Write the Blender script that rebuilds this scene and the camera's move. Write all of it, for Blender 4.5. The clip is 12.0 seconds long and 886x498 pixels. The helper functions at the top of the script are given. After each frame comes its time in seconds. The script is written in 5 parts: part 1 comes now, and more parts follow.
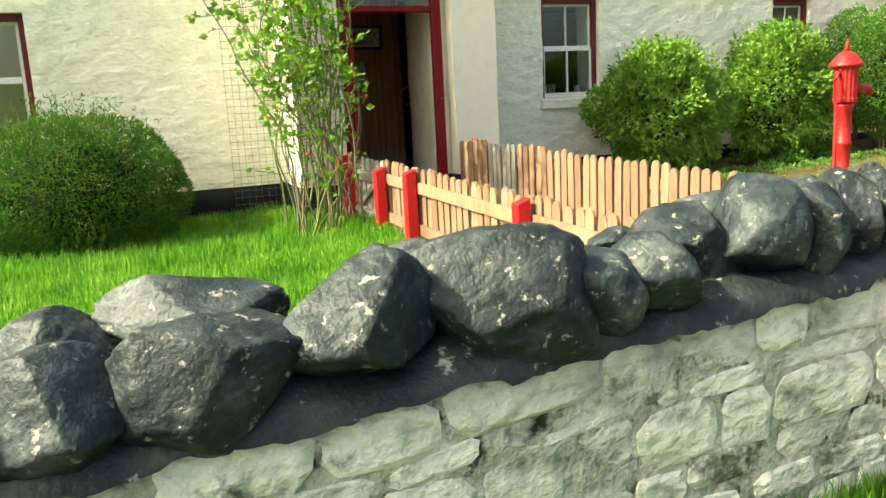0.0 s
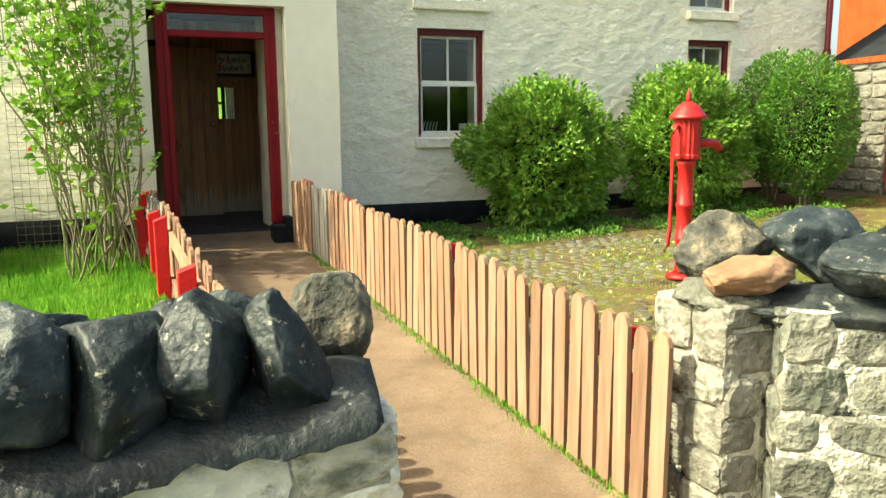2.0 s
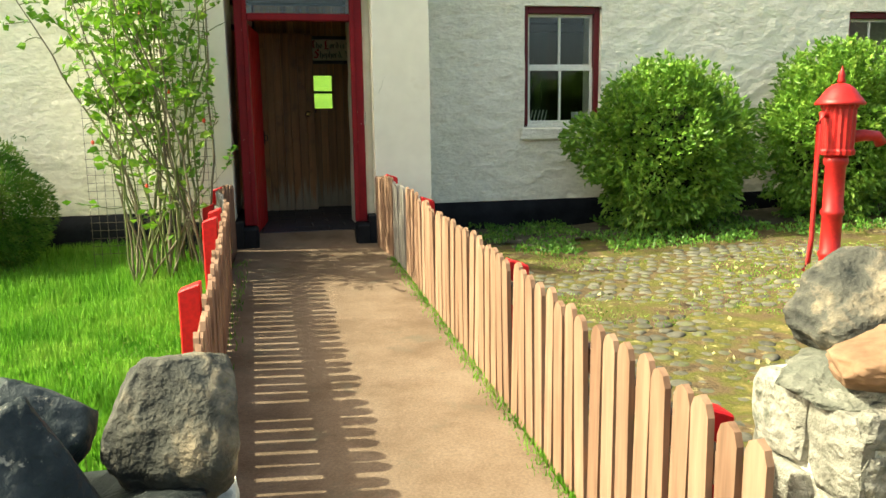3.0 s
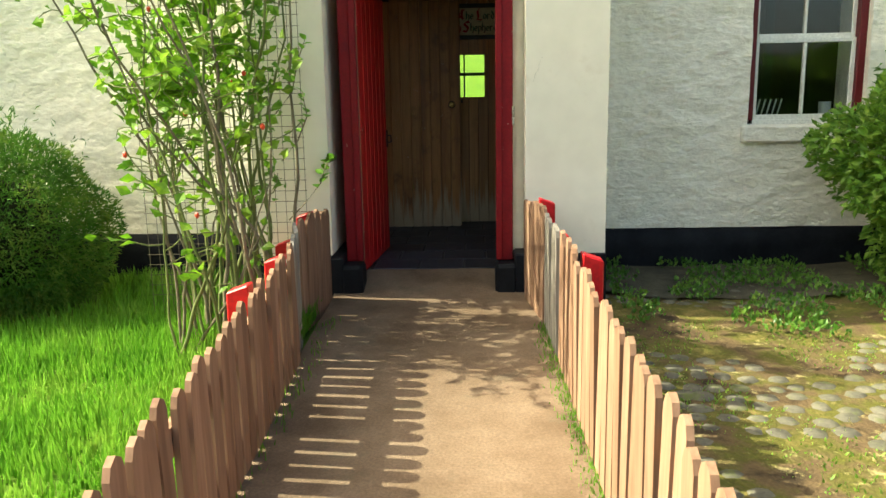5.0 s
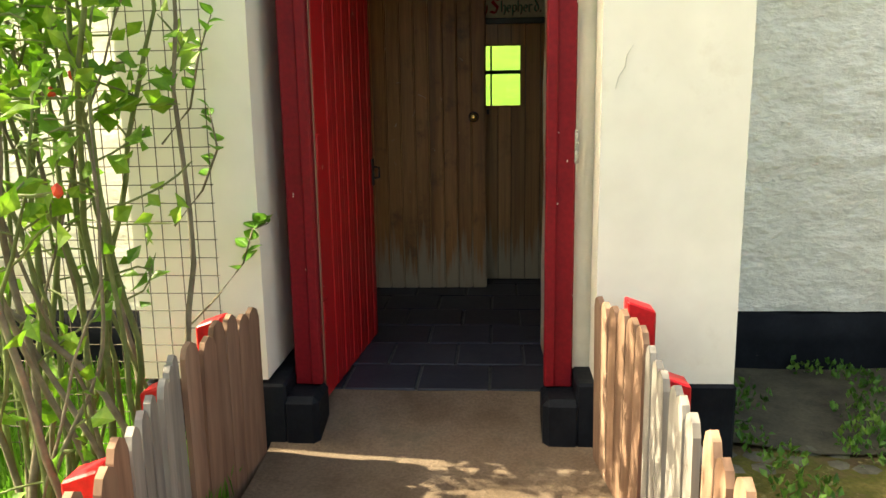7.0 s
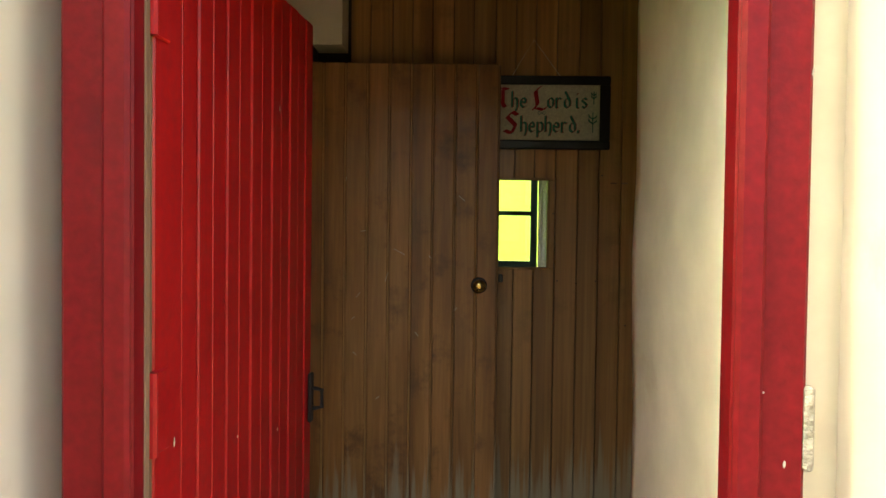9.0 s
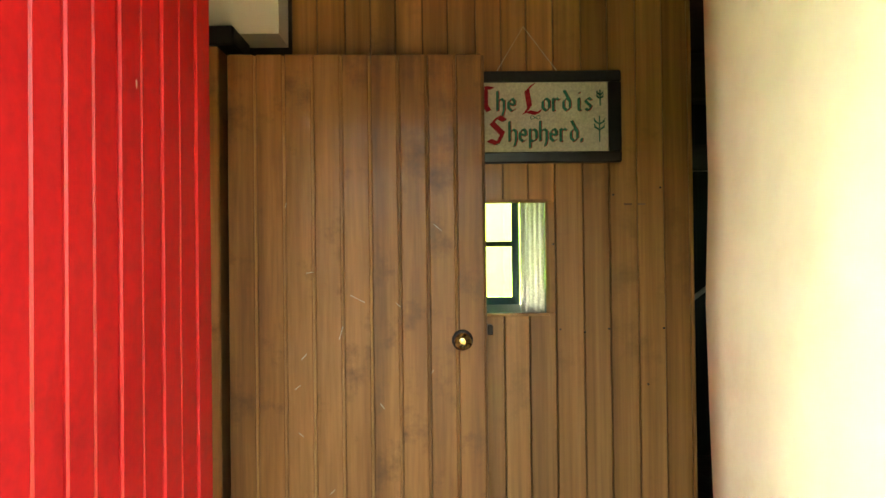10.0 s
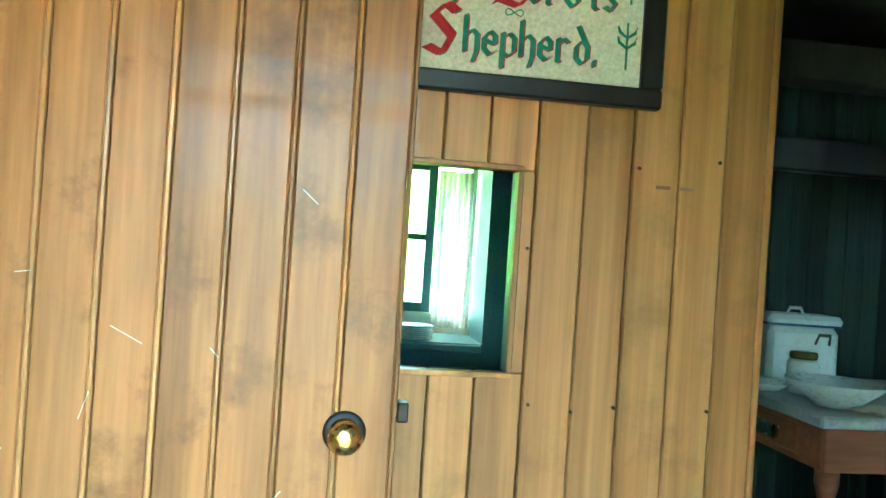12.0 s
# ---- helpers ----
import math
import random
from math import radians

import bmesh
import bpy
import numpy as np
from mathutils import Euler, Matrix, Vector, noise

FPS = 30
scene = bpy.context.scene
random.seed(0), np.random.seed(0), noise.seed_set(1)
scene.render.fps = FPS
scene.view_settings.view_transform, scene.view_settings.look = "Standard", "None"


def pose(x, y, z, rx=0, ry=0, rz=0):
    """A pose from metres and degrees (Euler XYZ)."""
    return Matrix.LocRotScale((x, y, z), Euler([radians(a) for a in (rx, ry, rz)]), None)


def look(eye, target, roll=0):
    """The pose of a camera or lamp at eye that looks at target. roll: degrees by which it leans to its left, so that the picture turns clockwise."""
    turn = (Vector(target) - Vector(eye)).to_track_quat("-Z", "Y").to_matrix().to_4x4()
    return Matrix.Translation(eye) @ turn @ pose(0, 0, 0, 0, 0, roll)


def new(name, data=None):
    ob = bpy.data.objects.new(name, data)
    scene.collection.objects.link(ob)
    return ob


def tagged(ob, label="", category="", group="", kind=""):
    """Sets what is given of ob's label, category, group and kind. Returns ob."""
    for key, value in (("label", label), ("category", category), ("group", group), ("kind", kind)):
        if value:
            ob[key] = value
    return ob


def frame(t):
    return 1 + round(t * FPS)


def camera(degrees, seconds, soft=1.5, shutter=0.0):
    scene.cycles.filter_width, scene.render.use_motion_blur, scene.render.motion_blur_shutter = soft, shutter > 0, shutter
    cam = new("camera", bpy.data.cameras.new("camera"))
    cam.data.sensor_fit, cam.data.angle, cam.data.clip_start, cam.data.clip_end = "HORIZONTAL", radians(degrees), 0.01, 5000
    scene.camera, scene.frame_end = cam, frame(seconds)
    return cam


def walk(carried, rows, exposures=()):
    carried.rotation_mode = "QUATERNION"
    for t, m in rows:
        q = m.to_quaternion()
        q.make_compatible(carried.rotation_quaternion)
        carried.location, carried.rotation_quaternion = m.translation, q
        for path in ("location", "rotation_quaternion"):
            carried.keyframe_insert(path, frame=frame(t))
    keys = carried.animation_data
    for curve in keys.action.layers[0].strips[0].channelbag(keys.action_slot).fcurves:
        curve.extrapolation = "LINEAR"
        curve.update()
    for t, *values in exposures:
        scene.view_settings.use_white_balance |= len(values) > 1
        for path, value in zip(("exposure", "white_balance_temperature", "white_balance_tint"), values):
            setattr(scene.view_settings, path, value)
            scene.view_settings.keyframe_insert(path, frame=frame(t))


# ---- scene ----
cam = camera(59.3, 12.0)
EXPOSURES = [(0, 1.78, 8000, -10), (3.5, 1.75, 8000, -9), (5.5, 2.12, 8200, -7), (6.5, 2.42, 8500, -5), (8.3, 2.7, 9500, 2), (9.0, 3.45, 9900, 3), (9.6, 4.75, 9800, 0), (10.5, 5.98, 9000, -11), (11.0, 6.72, 7000, -21), (11.5, 6.8, 6000, -28), (12.0, 6.95, 5600, -30)]
PATH = [
    (0, (-2.808, -7.439, 0.881), (-2.035, -5.633, 0.508), -2.9),
    (0.5, (-2.294, -7.538, 0.881), (-1.395, -5.792, 0.504), -3.0),
    (1, (-1.741, -7.578, 0.921), (-0.743, -5.887, 0.545), -3.1),
    (1.5, (-1.204, -7.613, 0.952), (-0.292, -5.864, 0.618), -1.7),
    (2, (-0.812, -7.411, 0.956), (-0.079, -5.576, 0.646), -0.5),
    (2.5, (-0.526, -7.119, 0.952), (0.047, -5.228, 0.643), -1.0),
    (3, (-0.184, -6.768, 0.963), (0.208, -4.836, 0.628), -0.8),
    (3.5, (0.042, -6.292, 0.952), (0.27, -4.336, 0.601), -0.4),
    (3.7, (0.102, -6.076, 0.993), (0.293, -4.119, 0.627), -0.2),
    (5.3, (0.293, -4.447, 1.081), (0.198, -2.488, 0.686), -1.2),
    (5.5, (0.308, -4.245, 1.081), (0.215, -2.29, 0.666), -1.3),
    (6, (0.331, -3.718, 1.126), (0.198, -1.77, 0.694), -1.6),
    (6.5, (0.281, -3.195, 1.126), (0.112, -1.245, 0.716), -1.6),
    (6.7, (0.267, -2.992, 1.145), (0.114, -1.039, 0.743), -1.4),
    (8.3, (0.100, -1.535, 1.165), (-0.010, 0.440, 0.870), 0.4),
    (8.5, (0.065, -1.362, 1.183), (0.0, 0.62, 0.925), 1.1),
    (9, (0.045, -0.984, 1.236), (-0.005, 1.015, 1.181), 0.7),
    (9.5, (0.028, -0.641, 1.248), (-0.025, 1.359, 1.269), 0.5),
    (10, (0.033, -0.283, 1.255), (0.053, 1.717, 1.281), -0.7),
    (10.5, (0.054, 0.039, 1.26), (0.049, 2.039, 1.273), -0.1),
    (11, (0.081, 0.322, 1.277), (0.044, 2.32, 1.343), 2.1),
    (11.5, (0.08, 0.641, 1.288), (0.141, 2.639, 1.326), 2.7),
    (12, (0.083, 0.903, 1.284), (0.352, 2.885, 1.291), 3.8),
]
walk(cam, [(t, look(eye, target, roll)) for t, eye, target, roll in PATH], EXPOSURES)

# ---- light ----
SUN_WAY = Vector((1.0, -0.10, -0.94)).normalized()
world = bpy.data.worlds.new("sky")
scene.world = world
world.use_nodes = True
wn, wl = world.node_tree.nodes, world.node_tree.links
sky = wn.new("ShaderNodeTexSky")
sky.sky_type, sky.sun_disc = "NISHITA", False
sky.air_density, sky.dust_density, sky.ozone_density = 0.6, 5.0, 0.4
sky.sun_elevation = math.asin(-SUN_WAY.z)
sky.sun_rotation = math.atan2(-SUN_WAY.x, -SUN_WAY.y)
wl.new(sky.outputs[0], wn["Background"].inputs[0])
wn["Background"].inputs[1].default_value = 0.145
sun = new("sun", bpy.data.lights.new("sun", "SUN"))
sun.data.energy, sun.data.angle, sun.data.color = 3.3, radians(0.5), (1.0, 0.95, 0.88)
sun.matrix_world = look((-10, 0, 12), Vector((-10, 0, 12)) + SUN_WAY)


# ---- materials ----
def material(name, colours, scale=6.0, rough=0.8, bump=0.3, fine=60.0, metal=0.0, stretch=(1, 1, 1), spec=None, relief=0.01, per_object=0.0, stain=None, coat=0.0, thin=0.0, mottle=0.16, foot=None):
    """Procedural surface: colours mixed by a broad noise, mottled by a fine one, with relief from both."""
    m = bpy.data.materials.new(name)
    m.use_nodes = True
    n, l = m.node_tree.nodes, m.node_tree.links
    b = n["Principled BSDF"]
    co = n.new("ShaderNodeTexCoord")
    mp = n.new("ShaderNodeMapping")
    mp.inputs["Scale"].default_value = stretch
    info = n.new("ShaderNodeObjectInfo")
    shift = n.new("ShaderNodeVectorMath")
    shift.operation = "MULTIPLY_ADD"
    shift.inputs[1].default_value = (37, 23, 51)
    l.new(info.outputs["Random"], shift.inputs[0])
    l.new(co.outputs["Object"], shift.inputs[2])
    l.new(shift.outputs[0] if per_object else co.outputs["Object"], mp.inputs[0])
    big = n.new("ShaderNodeTexNoise")
    big.inputs["Scale"].default_value, big.inputs["Detail"].default_value, big.inputs["Roughness"].default_value = scale, 6, 0.62
    small = n.new("ShaderNodeTexNoise")
    small.inputs["Scale"].default_value, small.inputs["Detail"].default_value = fine, 4
    for t in (big, small):
        l.new(mp.outputs[0], t.inputs["Vector"])
    ramp = n.new("ShaderNodeValToRGB")
    el = ramp.color_ramp.elements
    while len(el) < len(colours):
        el.new(0.5)
    for i, c in enumerate(colours):
        el[i].position = 0.32 + 0.36 * i / max(1, len(colours) - 1)
        el[i].color = (*c, 1)
    l.new(big.outputs["Fac"], ramp.inputs[0])
    val = n.new("ShaderNodeMapRange")
    val.inputs[1].default_value, val.inputs[2].default_value, val.inputs[3].default_value, val.inputs[4].default_value = 0.3, 0.7, 1 - mottle, 1 + mottle
    l.new(small.outputs["Fac"], val.inputs[0])
    mul = n.new("ShaderNodeVectorMath")
    mul.operation = "SCALE"
    l.new(ramp.outputs[0], mul.inputs[0])
    l.new(val.outputs[0], mul.inputs["Scale"])
    out = mul.outputs[0]
    if per_object:
        r = n.new("ShaderNodeMapRange")
        r.inputs[3].default_value, r.inputs[4].default_value = 1 - per_object, 1 + per_object
        l.new(info.outputs["Random"], r.inputs[0])
        m2 = n.new("ShaderNodeVectorMath")
        m2.operation = "SCALE"
        l.new(out, m2.inputs[0])
        l.new(r.outputs[0], m2.inputs["Scale"])
        out = m2.outputs[0]
    if stain:
        colour, size, low, high = stain
        s = n.new("ShaderNodeTexNoise")
        s.inputs["Scale"].default_value, s.inputs["Detail"].default_value, s.inputs["Roughness"].default_value = size, 8, 0.7
        l.new(shift.outputs[0] if per_object else co.outputs["Object"], s.inputs["Vector"])
        r = n.new("ShaderNodeMapRange")
        r.inputs[1].default_value, r.inputs[2].default_value = low, high
        l.new(s.outputs["Fac"], r.inputs[0])
        mx = n.new("ShaderNodeMix")
        mx.data_type = "RGBA"
        l.new(r.outputs[0], mx.inputs["Factor"])
        l.new(out, mx.inputs[6])
        mx.inputs[7].default_value = (*colour, 1)
        out = mx.outputs[2]
    if foot:
        colour, height = foot
        sep = n.new("ShaderNodeSeparateXYZ")
        l.new(co.outputs["Object"], sep.inputs[0])
        streak = n.new("ShaderNodeTexNoise")
        streak.inputs["Scale"].default_value, streak.inputs["Detail"].default_value = 22, 5
        l.new(mp.outputs[0], streak.inputs["Vector"])
        edge = n.new("ShaderNodeMath")
        edge.operation = "MULTIPLY_ADD"
        edge.inputs[1].default_value = 0.9
        l.new(streak.outputs["Fac"], edge.inputs[0])
        l.new(sep.outputs["Z"], edge.inputs[2])
        r = n.new("ShaderNodeMapRange")
        r.inputs[1].default_value, r.inputs[2].default_value = height + 0.45, height + 0.30
        r.inputs[3].default_value, r.inputs[4].default_value = 0.0, 0.75
        l.new(edge.outputs[0], r.inputs[0])
        mx = n.new("ShaderNodeMix")
        mx.data_type = "RGBA"
        l.new(r.outputs[0], mx.inputs["Factor"])
        l.new(out, mx.inputs[6])
        mx.inputs[7].default_value = (*colour, 1)
        out = mx.outputs[2]
    l.new(out, b.inputs["Base Color"])
    b.inputs["Metallic"].default_value = metal
    b.inputs["Specular IOR Level"].default_value = (0.12 if rough >= 0.58 else 0.35) if spec is None else spec
    b.inputs["Coat Weight"].default_value = coat
    rr = n.new("ShaderNodeMapRange")
    rr.inputs[3].default_value, rr.inputs[4].default_value = max(0.03, rough - 0.12), min(1, rough + 0.1)
    l.new(small.outputs["Fac"], rr.inputs[0])
    l.new(rr.outputs[0], b.inputs["Roughness"])
    if thin:
        tr = n.new("ShaderNodeBsdfTranslucent")
        mixs = n.new("ShaderNodeMixShader")
        mixs.inputs[0].default_value = thin
        l.new(out, tr.inputs[0])
        l.new(b.outputs[0], mixs.inputs[1])
        l.new(tr.outputs[0], mixs.inputs[2])
        l.new(mixs.outputs[0], n["Material Output"].inputs[0])
    if bump:
        add = n.new("ShaderNodeMath")
        add.operation = "MULTIPLY_ADD"
        add.inputs[1].default_value = 0.35
        l.new(small.outputs["Fac"], add.inputs[0])
        l.new(big.outputs["Fac"], add.inputs[2])
        bp = n.new("ShaderNodeBump")
        bp.inputs["Strength"].default_value, bp.inputs["Distance"].default_value = bump, relief
        l.new(add.outputs[0], bp.inputs["Height"])
        l.new(bp.outputs[0], b.inputs["Normal"])
    return m


def glass(name, tint=(0.9, 0.95, 0.93), rough=0.02):
    m = bpy.data.materials.new(name)
    m.use_nodes = True
    b = m.node_tree.nodes["Principled BSDF"]
    b.inputs["Base Color"].default_value = (*tint, 1)
    b.inputs["Transmission Weight"].default_value = 1
    b.inputs["Roughness"].default_value = rough
    b.inputs["IOR"].default_value = 1.45
    return m


M = dict(
    rough=material("rough_limewash", [(0.76, 0.72, 0.61), (0.84, 0.80, 0.69), (0.87, 0.83, 0.72)], 9.0, 0.9, 0.8, 30, relief=0.045, stretch=(0.7, 1, 1.2), mottle=0.07, stain=((0.56, 0.55, 0.47), 0.9, 0.62, 0.85)),
    smooth=material("smooth_plaster", [(0.775, 0.735, 0.625), (0.80, 0.76, 0.655), (0.82, 0.785, 0.685)], 1.1, 0.85, 0.2, 9, relief=0.006, mottle=0.03, stain=((0.70, 0.64, 0.52), 2.2, 0.58, 0.75)),
    inner=material("inner_plaster", [(0.72, 0.6831, 0.551), (0.82, 0.7821, 0.646)], 2.0, 0.8, 0.25, 8, relief=0.012, mottle=0.05, stain=((0.66, 0.60, 0.46), 3.0, 0.58, 0.74)),
    plinth=material("black_tar_paint", [(0.004, 0.005, 0.008), (0.012, 0.014, 0.018)], 5, 0.6, 0.5, 50, stain=((0.5, 0.5, 0.45), 22, 0.72, 0.75)),
    frame_red=material("dark_crimson_paint", [(0.093, 0.0031, 0.00868), (0.1364, 0.00558, 0.01178)], 4, 0.42, 0.15, 60),
    door_frame_red=material("crimson_gloss_paint", [(0.1632, 0.00408, 0.00952), (0.2176, 0.0068, 0.01292)], 4, 0.5, 0.2, 60, spec=0.2, stain=((0.14, 0.005, 0.012), 3.0, 0.58, 0.72)),
    door_red=material("bright_red_paint", [(0.34, 0.007, 0.012), (0.44, 0.012, 0.017)], 3, 0.4, 0.15, 50, stain=((0.20, 0.006, 0.010), 2.5, 0.58, 0.75)),
    shed_red=material("weathered_red_paint", [(0.4756, 0.0246, 0.0246), (0.574, 0.041, 0.0369)], 3, 0.55, 0.15, 50),
    post_red=material("fence_post_red", [(0.48, 0.0064, 0.0144), (0.576, 0.0112, 0.0192)], 5, 0.45, 0.15, 60),
    pump_red=material("pump_red_paint", [(0.312, 0.01092, 0.01404), (0.4056, 0.0156, 0.0156)], 6, 0.42, 0.2, 70, stain=((0.2, 0.03, 0.02), 9, 0.6, 0.72)),
    picket=material("bare_pine", [(0.175, 0.100, 0.066), (0.245, 0.147, 0.100), (0.285, 0.180, 0.125)], 5, 0.75, 0.35, 40, stretch=(1, 1, 0.09), per_object=0.16, relief=0.004),
    picket_grey=material("weathered_grey_wood", [(0.1836, 0.1683, 0.153), (0.3366, 0.306, 0.2677)], 6, 0.85, 0.5, 40, stretch=(1, 1, 0.09), per_object=0.15, relief=0.005),
    panel=material("varnished_pine", [(0.1731, 0.08226, 0.02816), (0.3768, 0.1799, 0.05914), (0.5398, 0.293, 0.1098)], 4.2, 0.45, 0.12, 50, stretch=(1.8, 1, 0.05), per_object=0.24, relief=0.004, spec=0.4, coat=0.12, stain=((0.15, 0.08, 0.028), 2.4, 0.56, 0.76), foot=((0.42, 0.36, 0.24), 0.30)),
    idoor=material("varnished_red_pine", [(0.1513, 0.06648, 0.02388), (0.3228, 0.1454, 0.04777), (0.464, 0.2233, 0.0829)], 3.6, 0.42, 0.14, 50, stretch=(1.8, 1, 0.10), per_object=0.16, relief=0.005, spec=0.3, coat=0.05, stain=((0.12, 0.058, 0.026), 4.2, 0.54, 0.70), foot=((0.40, 0.35, 0.25), 0.22)),
    asphalt=material("lane_asphalt", [(0.035, 0.036, 0.036), (0.06, 0.06, 0.058), (0.085, 0.082, 0.076)], 3.0, 0.9, 0.8, 130, relief=0.008),
    green_board=material("dark_green_boards", [(0.018, 0.029, 0.026), (0.036, 0.052, 0.046)], 5, 0.6, 0.3, 40, stretch=(1.5, 1, 0.06), per_object=0.35),
    basalt=material("dark_painted_boulder", [(0.0065, 0.0105, 0.012), (0.020, 0.028, 0.0305), (0.066, 0.076, 0.078)], 7, 0.5, 0.7, 60, per_object=0.3, relief=0.02, spec=0.25, stain=((0.30, 0.28, 0.23), 24, 0.60, 0.66)),
    mossy=material("mossy_boulder", [(0.02, 0.024, 0.025), (0.09, 0.088, 0.075), (0.36, 0.29, 0.20)], 8, 0.85, 1.0, 45, per_object=0.25, relief=0.03),
    tan=material("tan_capping_stone", [(0.168, 0.09576, 0.05712), (0.2688, 0.1663, 0.1095)], 7, 0.9, 0.6, 45, relief=0.012),
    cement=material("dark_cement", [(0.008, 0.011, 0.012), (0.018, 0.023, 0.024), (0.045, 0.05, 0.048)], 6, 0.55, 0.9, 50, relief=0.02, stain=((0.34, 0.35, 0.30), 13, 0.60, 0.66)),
    rubble=material("limewashed_rubble", [(0.20, 0.21, 0.17), (0.62, 0.60, 0.51), (0.82, 0.79, 0.69), (0.86, 0.83, 0.74)], 5.0, 0.9, 1.0, 24, per_object=0.14, relief=0.06, stretch=(0.8, 1, 1.15), stain=((0.11, 0.115, 0.085), 5, 0.56, 0.66)),
    joint=material("old_lime_joint", [(0.286, 0.2925, 0.243), (0.728, 0.689, 0.594)], 8, 0.95, 1.0, 40, relief=0.06, stain=((0.03, 0.04, 0.034), 6, 0.54, 0.62)),
    white_stone=material("whitewashed_stone", [(0.10, 0.098, 0.08), (0.20, 0.19, 0.16), (0.25, 0.238, 0.205)], 6, 0.9, 1.0, 34, per_object=0.2, relief=0.05, stain=((0.09, 0.095, 0.075), 6, 0.57, 0.66)),
    # darker copy of white_stone: moss, plus the splayed wall's shade in the colour
    mossy_shaded_stone=material("mossy_grey_stone_with_shade", [(0.075, 0.085, 0.07), (0.14, 0.145, 0.12), (0.24, 0.235, 0.195)], 5, 0.9, 1.0, 34, per_object=0.3, relief=0.05, stain=((0.34, 0.33, 0.28), 7, 0.56, 0.64)),
    # near-black colour for shrub cores, standing for the shade between leaves
    core_shade=material("dark_shrub_core", [(0.008, 0.012, 0.005), (0.03, 0.034, 0.016)], 12, 0.9, 0.8, 40),
    lawn=material("lawn_soil", [(0.05, 0.11, 0.015), (0.11, 0.20, 0.025)], 5, 0.95, 0.5, 80, relief=0.02),
    grass=material("grass_blades", [(0.060, 0.19, 0.018), (0.125, 0.30, 0.034), (0.21, 0.37, 0.060)], 2.5, 0.6, 0, 30, thin=0.4),
    yard=material("mossy_yard", [(0.0392, 0.02829, 0.0175), (0.1141, 0.07857, 0.04374), (0.08554, 0.088, 0.02041), (0.1782, 0.1383, 0.05249)], 4.0, 0.95, 0.9, 60, relief=0.03, stain=((0.36, 0.31, 0.15), 11, 0.58, 0.70)),
    cobble=material("cobble", [(0.0595, 0.0578, 0.04675), (0.1275, 0.119, 0.0935)], 8, 0.85, 0.5, 60, per_object=0.25, stain=((0.12, 0.14, 0.045), 7, 0.52, 0.68)),
    path=material("sandy_concrete", [(0.1057, 0.07248, 0.04852), (0.1585, 0.1127, 0.0799), (0.1902, 0.1396, 0.1027)], 2.6, 0.9, 0.7, 90, relief=0.014, stain=((0.11, 0.095, 0.07), 3.2, 0.56, 0.72)),
    flag=material("flagstone", [(0.191, 0.1296, 0.07776), (0.3024, 0.2088, 0.1296)], 5, 0.9, 0.5, 70, per_object=0.15, relief=0.008),
    earth=material("dark_earth", [(0.05, 0.045, 0.035), (0.11, 0.10, 0.07)], 5, 0.95, 0.6, 70, relief=0.02),
    tile=material("blue_black_quarry_tile", [(0.018, 0.022, 0.035), (0.04, 0.044, 0.06)], 4, 0.45, 0.15, 50, per_object=0.3),
    grout=material("tile_grout", [(0.10, 0.10, 0.10), (0.16, 0.16, 0.15)], 20, 0.9, 0.2),
    leaf_bush=material("bush_leaf", [(0.050, 0.14, 0.018), (0.15, 0.30, 0.04), (0.33, 0.47, 0.09)], 9, 0.42, 0, 20, thin=0.35),
    leaf_box=material("box_leaf", [(0.030, 0.10, 0.014), (0.075, 0.19, 0.024), (0.19, 0.32, 0.055)], 11, 0.38, 0, 20, thin=0.3),
    leaf_heath=material("heather_leaf", [(0.03, 0.10, 0.016), (0.07, 0.17, 0.024), (0.17, 0.23, 0.05)], 5, 0.6, 0, 20, thin=0.35),
    leaf_rose=material("rose_leaf", [(0.06, 0.18, 0.014), (0.14, 0.30, 0.025), (0.28, 0.42, 0.06)], 5, 0.4, 0, 20, thin=0.4),
    # rose leaf colour raised to brighten the sprigs that stand in shade
    leaf_sprig_lit=material("brightened_sprig_leaf", [(0.16, 0.38, 0.05), (0.26, 0.50, 0.08)], 9, 0.45, 0, 20, thin=0.45),
    stem=material("green_cane", [(0.10, 0.13, 0.045), (0.17, 0.19, 0.08)], 9, 0.6, 0.2, 40),
    bark=material("grey_cane_bark", [(0.12, 0.10, 0.07), (0.22, 0.19, 0.13)], 9, 0.8, 0.4, 40),
    flower=material("red_bud", [(0.55, 0.03, 0.02), (0.7, 0.08, 0.03)], 9, 0.5, 0),
    pale=material("pale_blossom", [(0.34, 0.30, 0.13), (0.48, 0.42, 0.22)], 9, 0.7, 0),
    wire=material("rusty_wire", [(0.08, 0.07, 0.055), (0.14, 0.12, 0.09)], 20, 0.6, 0.1, metal=0.5),
    white=material("white_gloss_paint", [(0.68, 0.67, 0.60), (0.78, 0.77, 0.71)], 6, 0.4, 0.1, 60),
    slate=material("roof_slate", [(0.03, 0.034, 0.04), (0.07, 0.075, 0.08)], 5, 0.7, 0.5, 50, per_object=0.3, stain=((0.3, 0.28, 0.2), 4, 0.62, 0.72)),
    orange=material("painted_tin", [(0.60, 0.10, 0.03), (0.70, 0.14, 0.05)], 3, 0.6, 0.1),
    iron=material("dark_iron", [(0.02, 0.02, 0.022), (0.05, 0.045, 0.04)], 8, 0.5, 0.3, metal=0.6),
    brass=material("worn_brass", [(0.55, 0.38, 0.13), (0.75, 0.55, 0.22)], 8, 0.28, 0.1, metal=1.0),
    teal=material("blue_green_paint", [(0.105, 0.20, 0.22), (0.14, 0.25, 0.27)], 3, 0.45, 0.1),
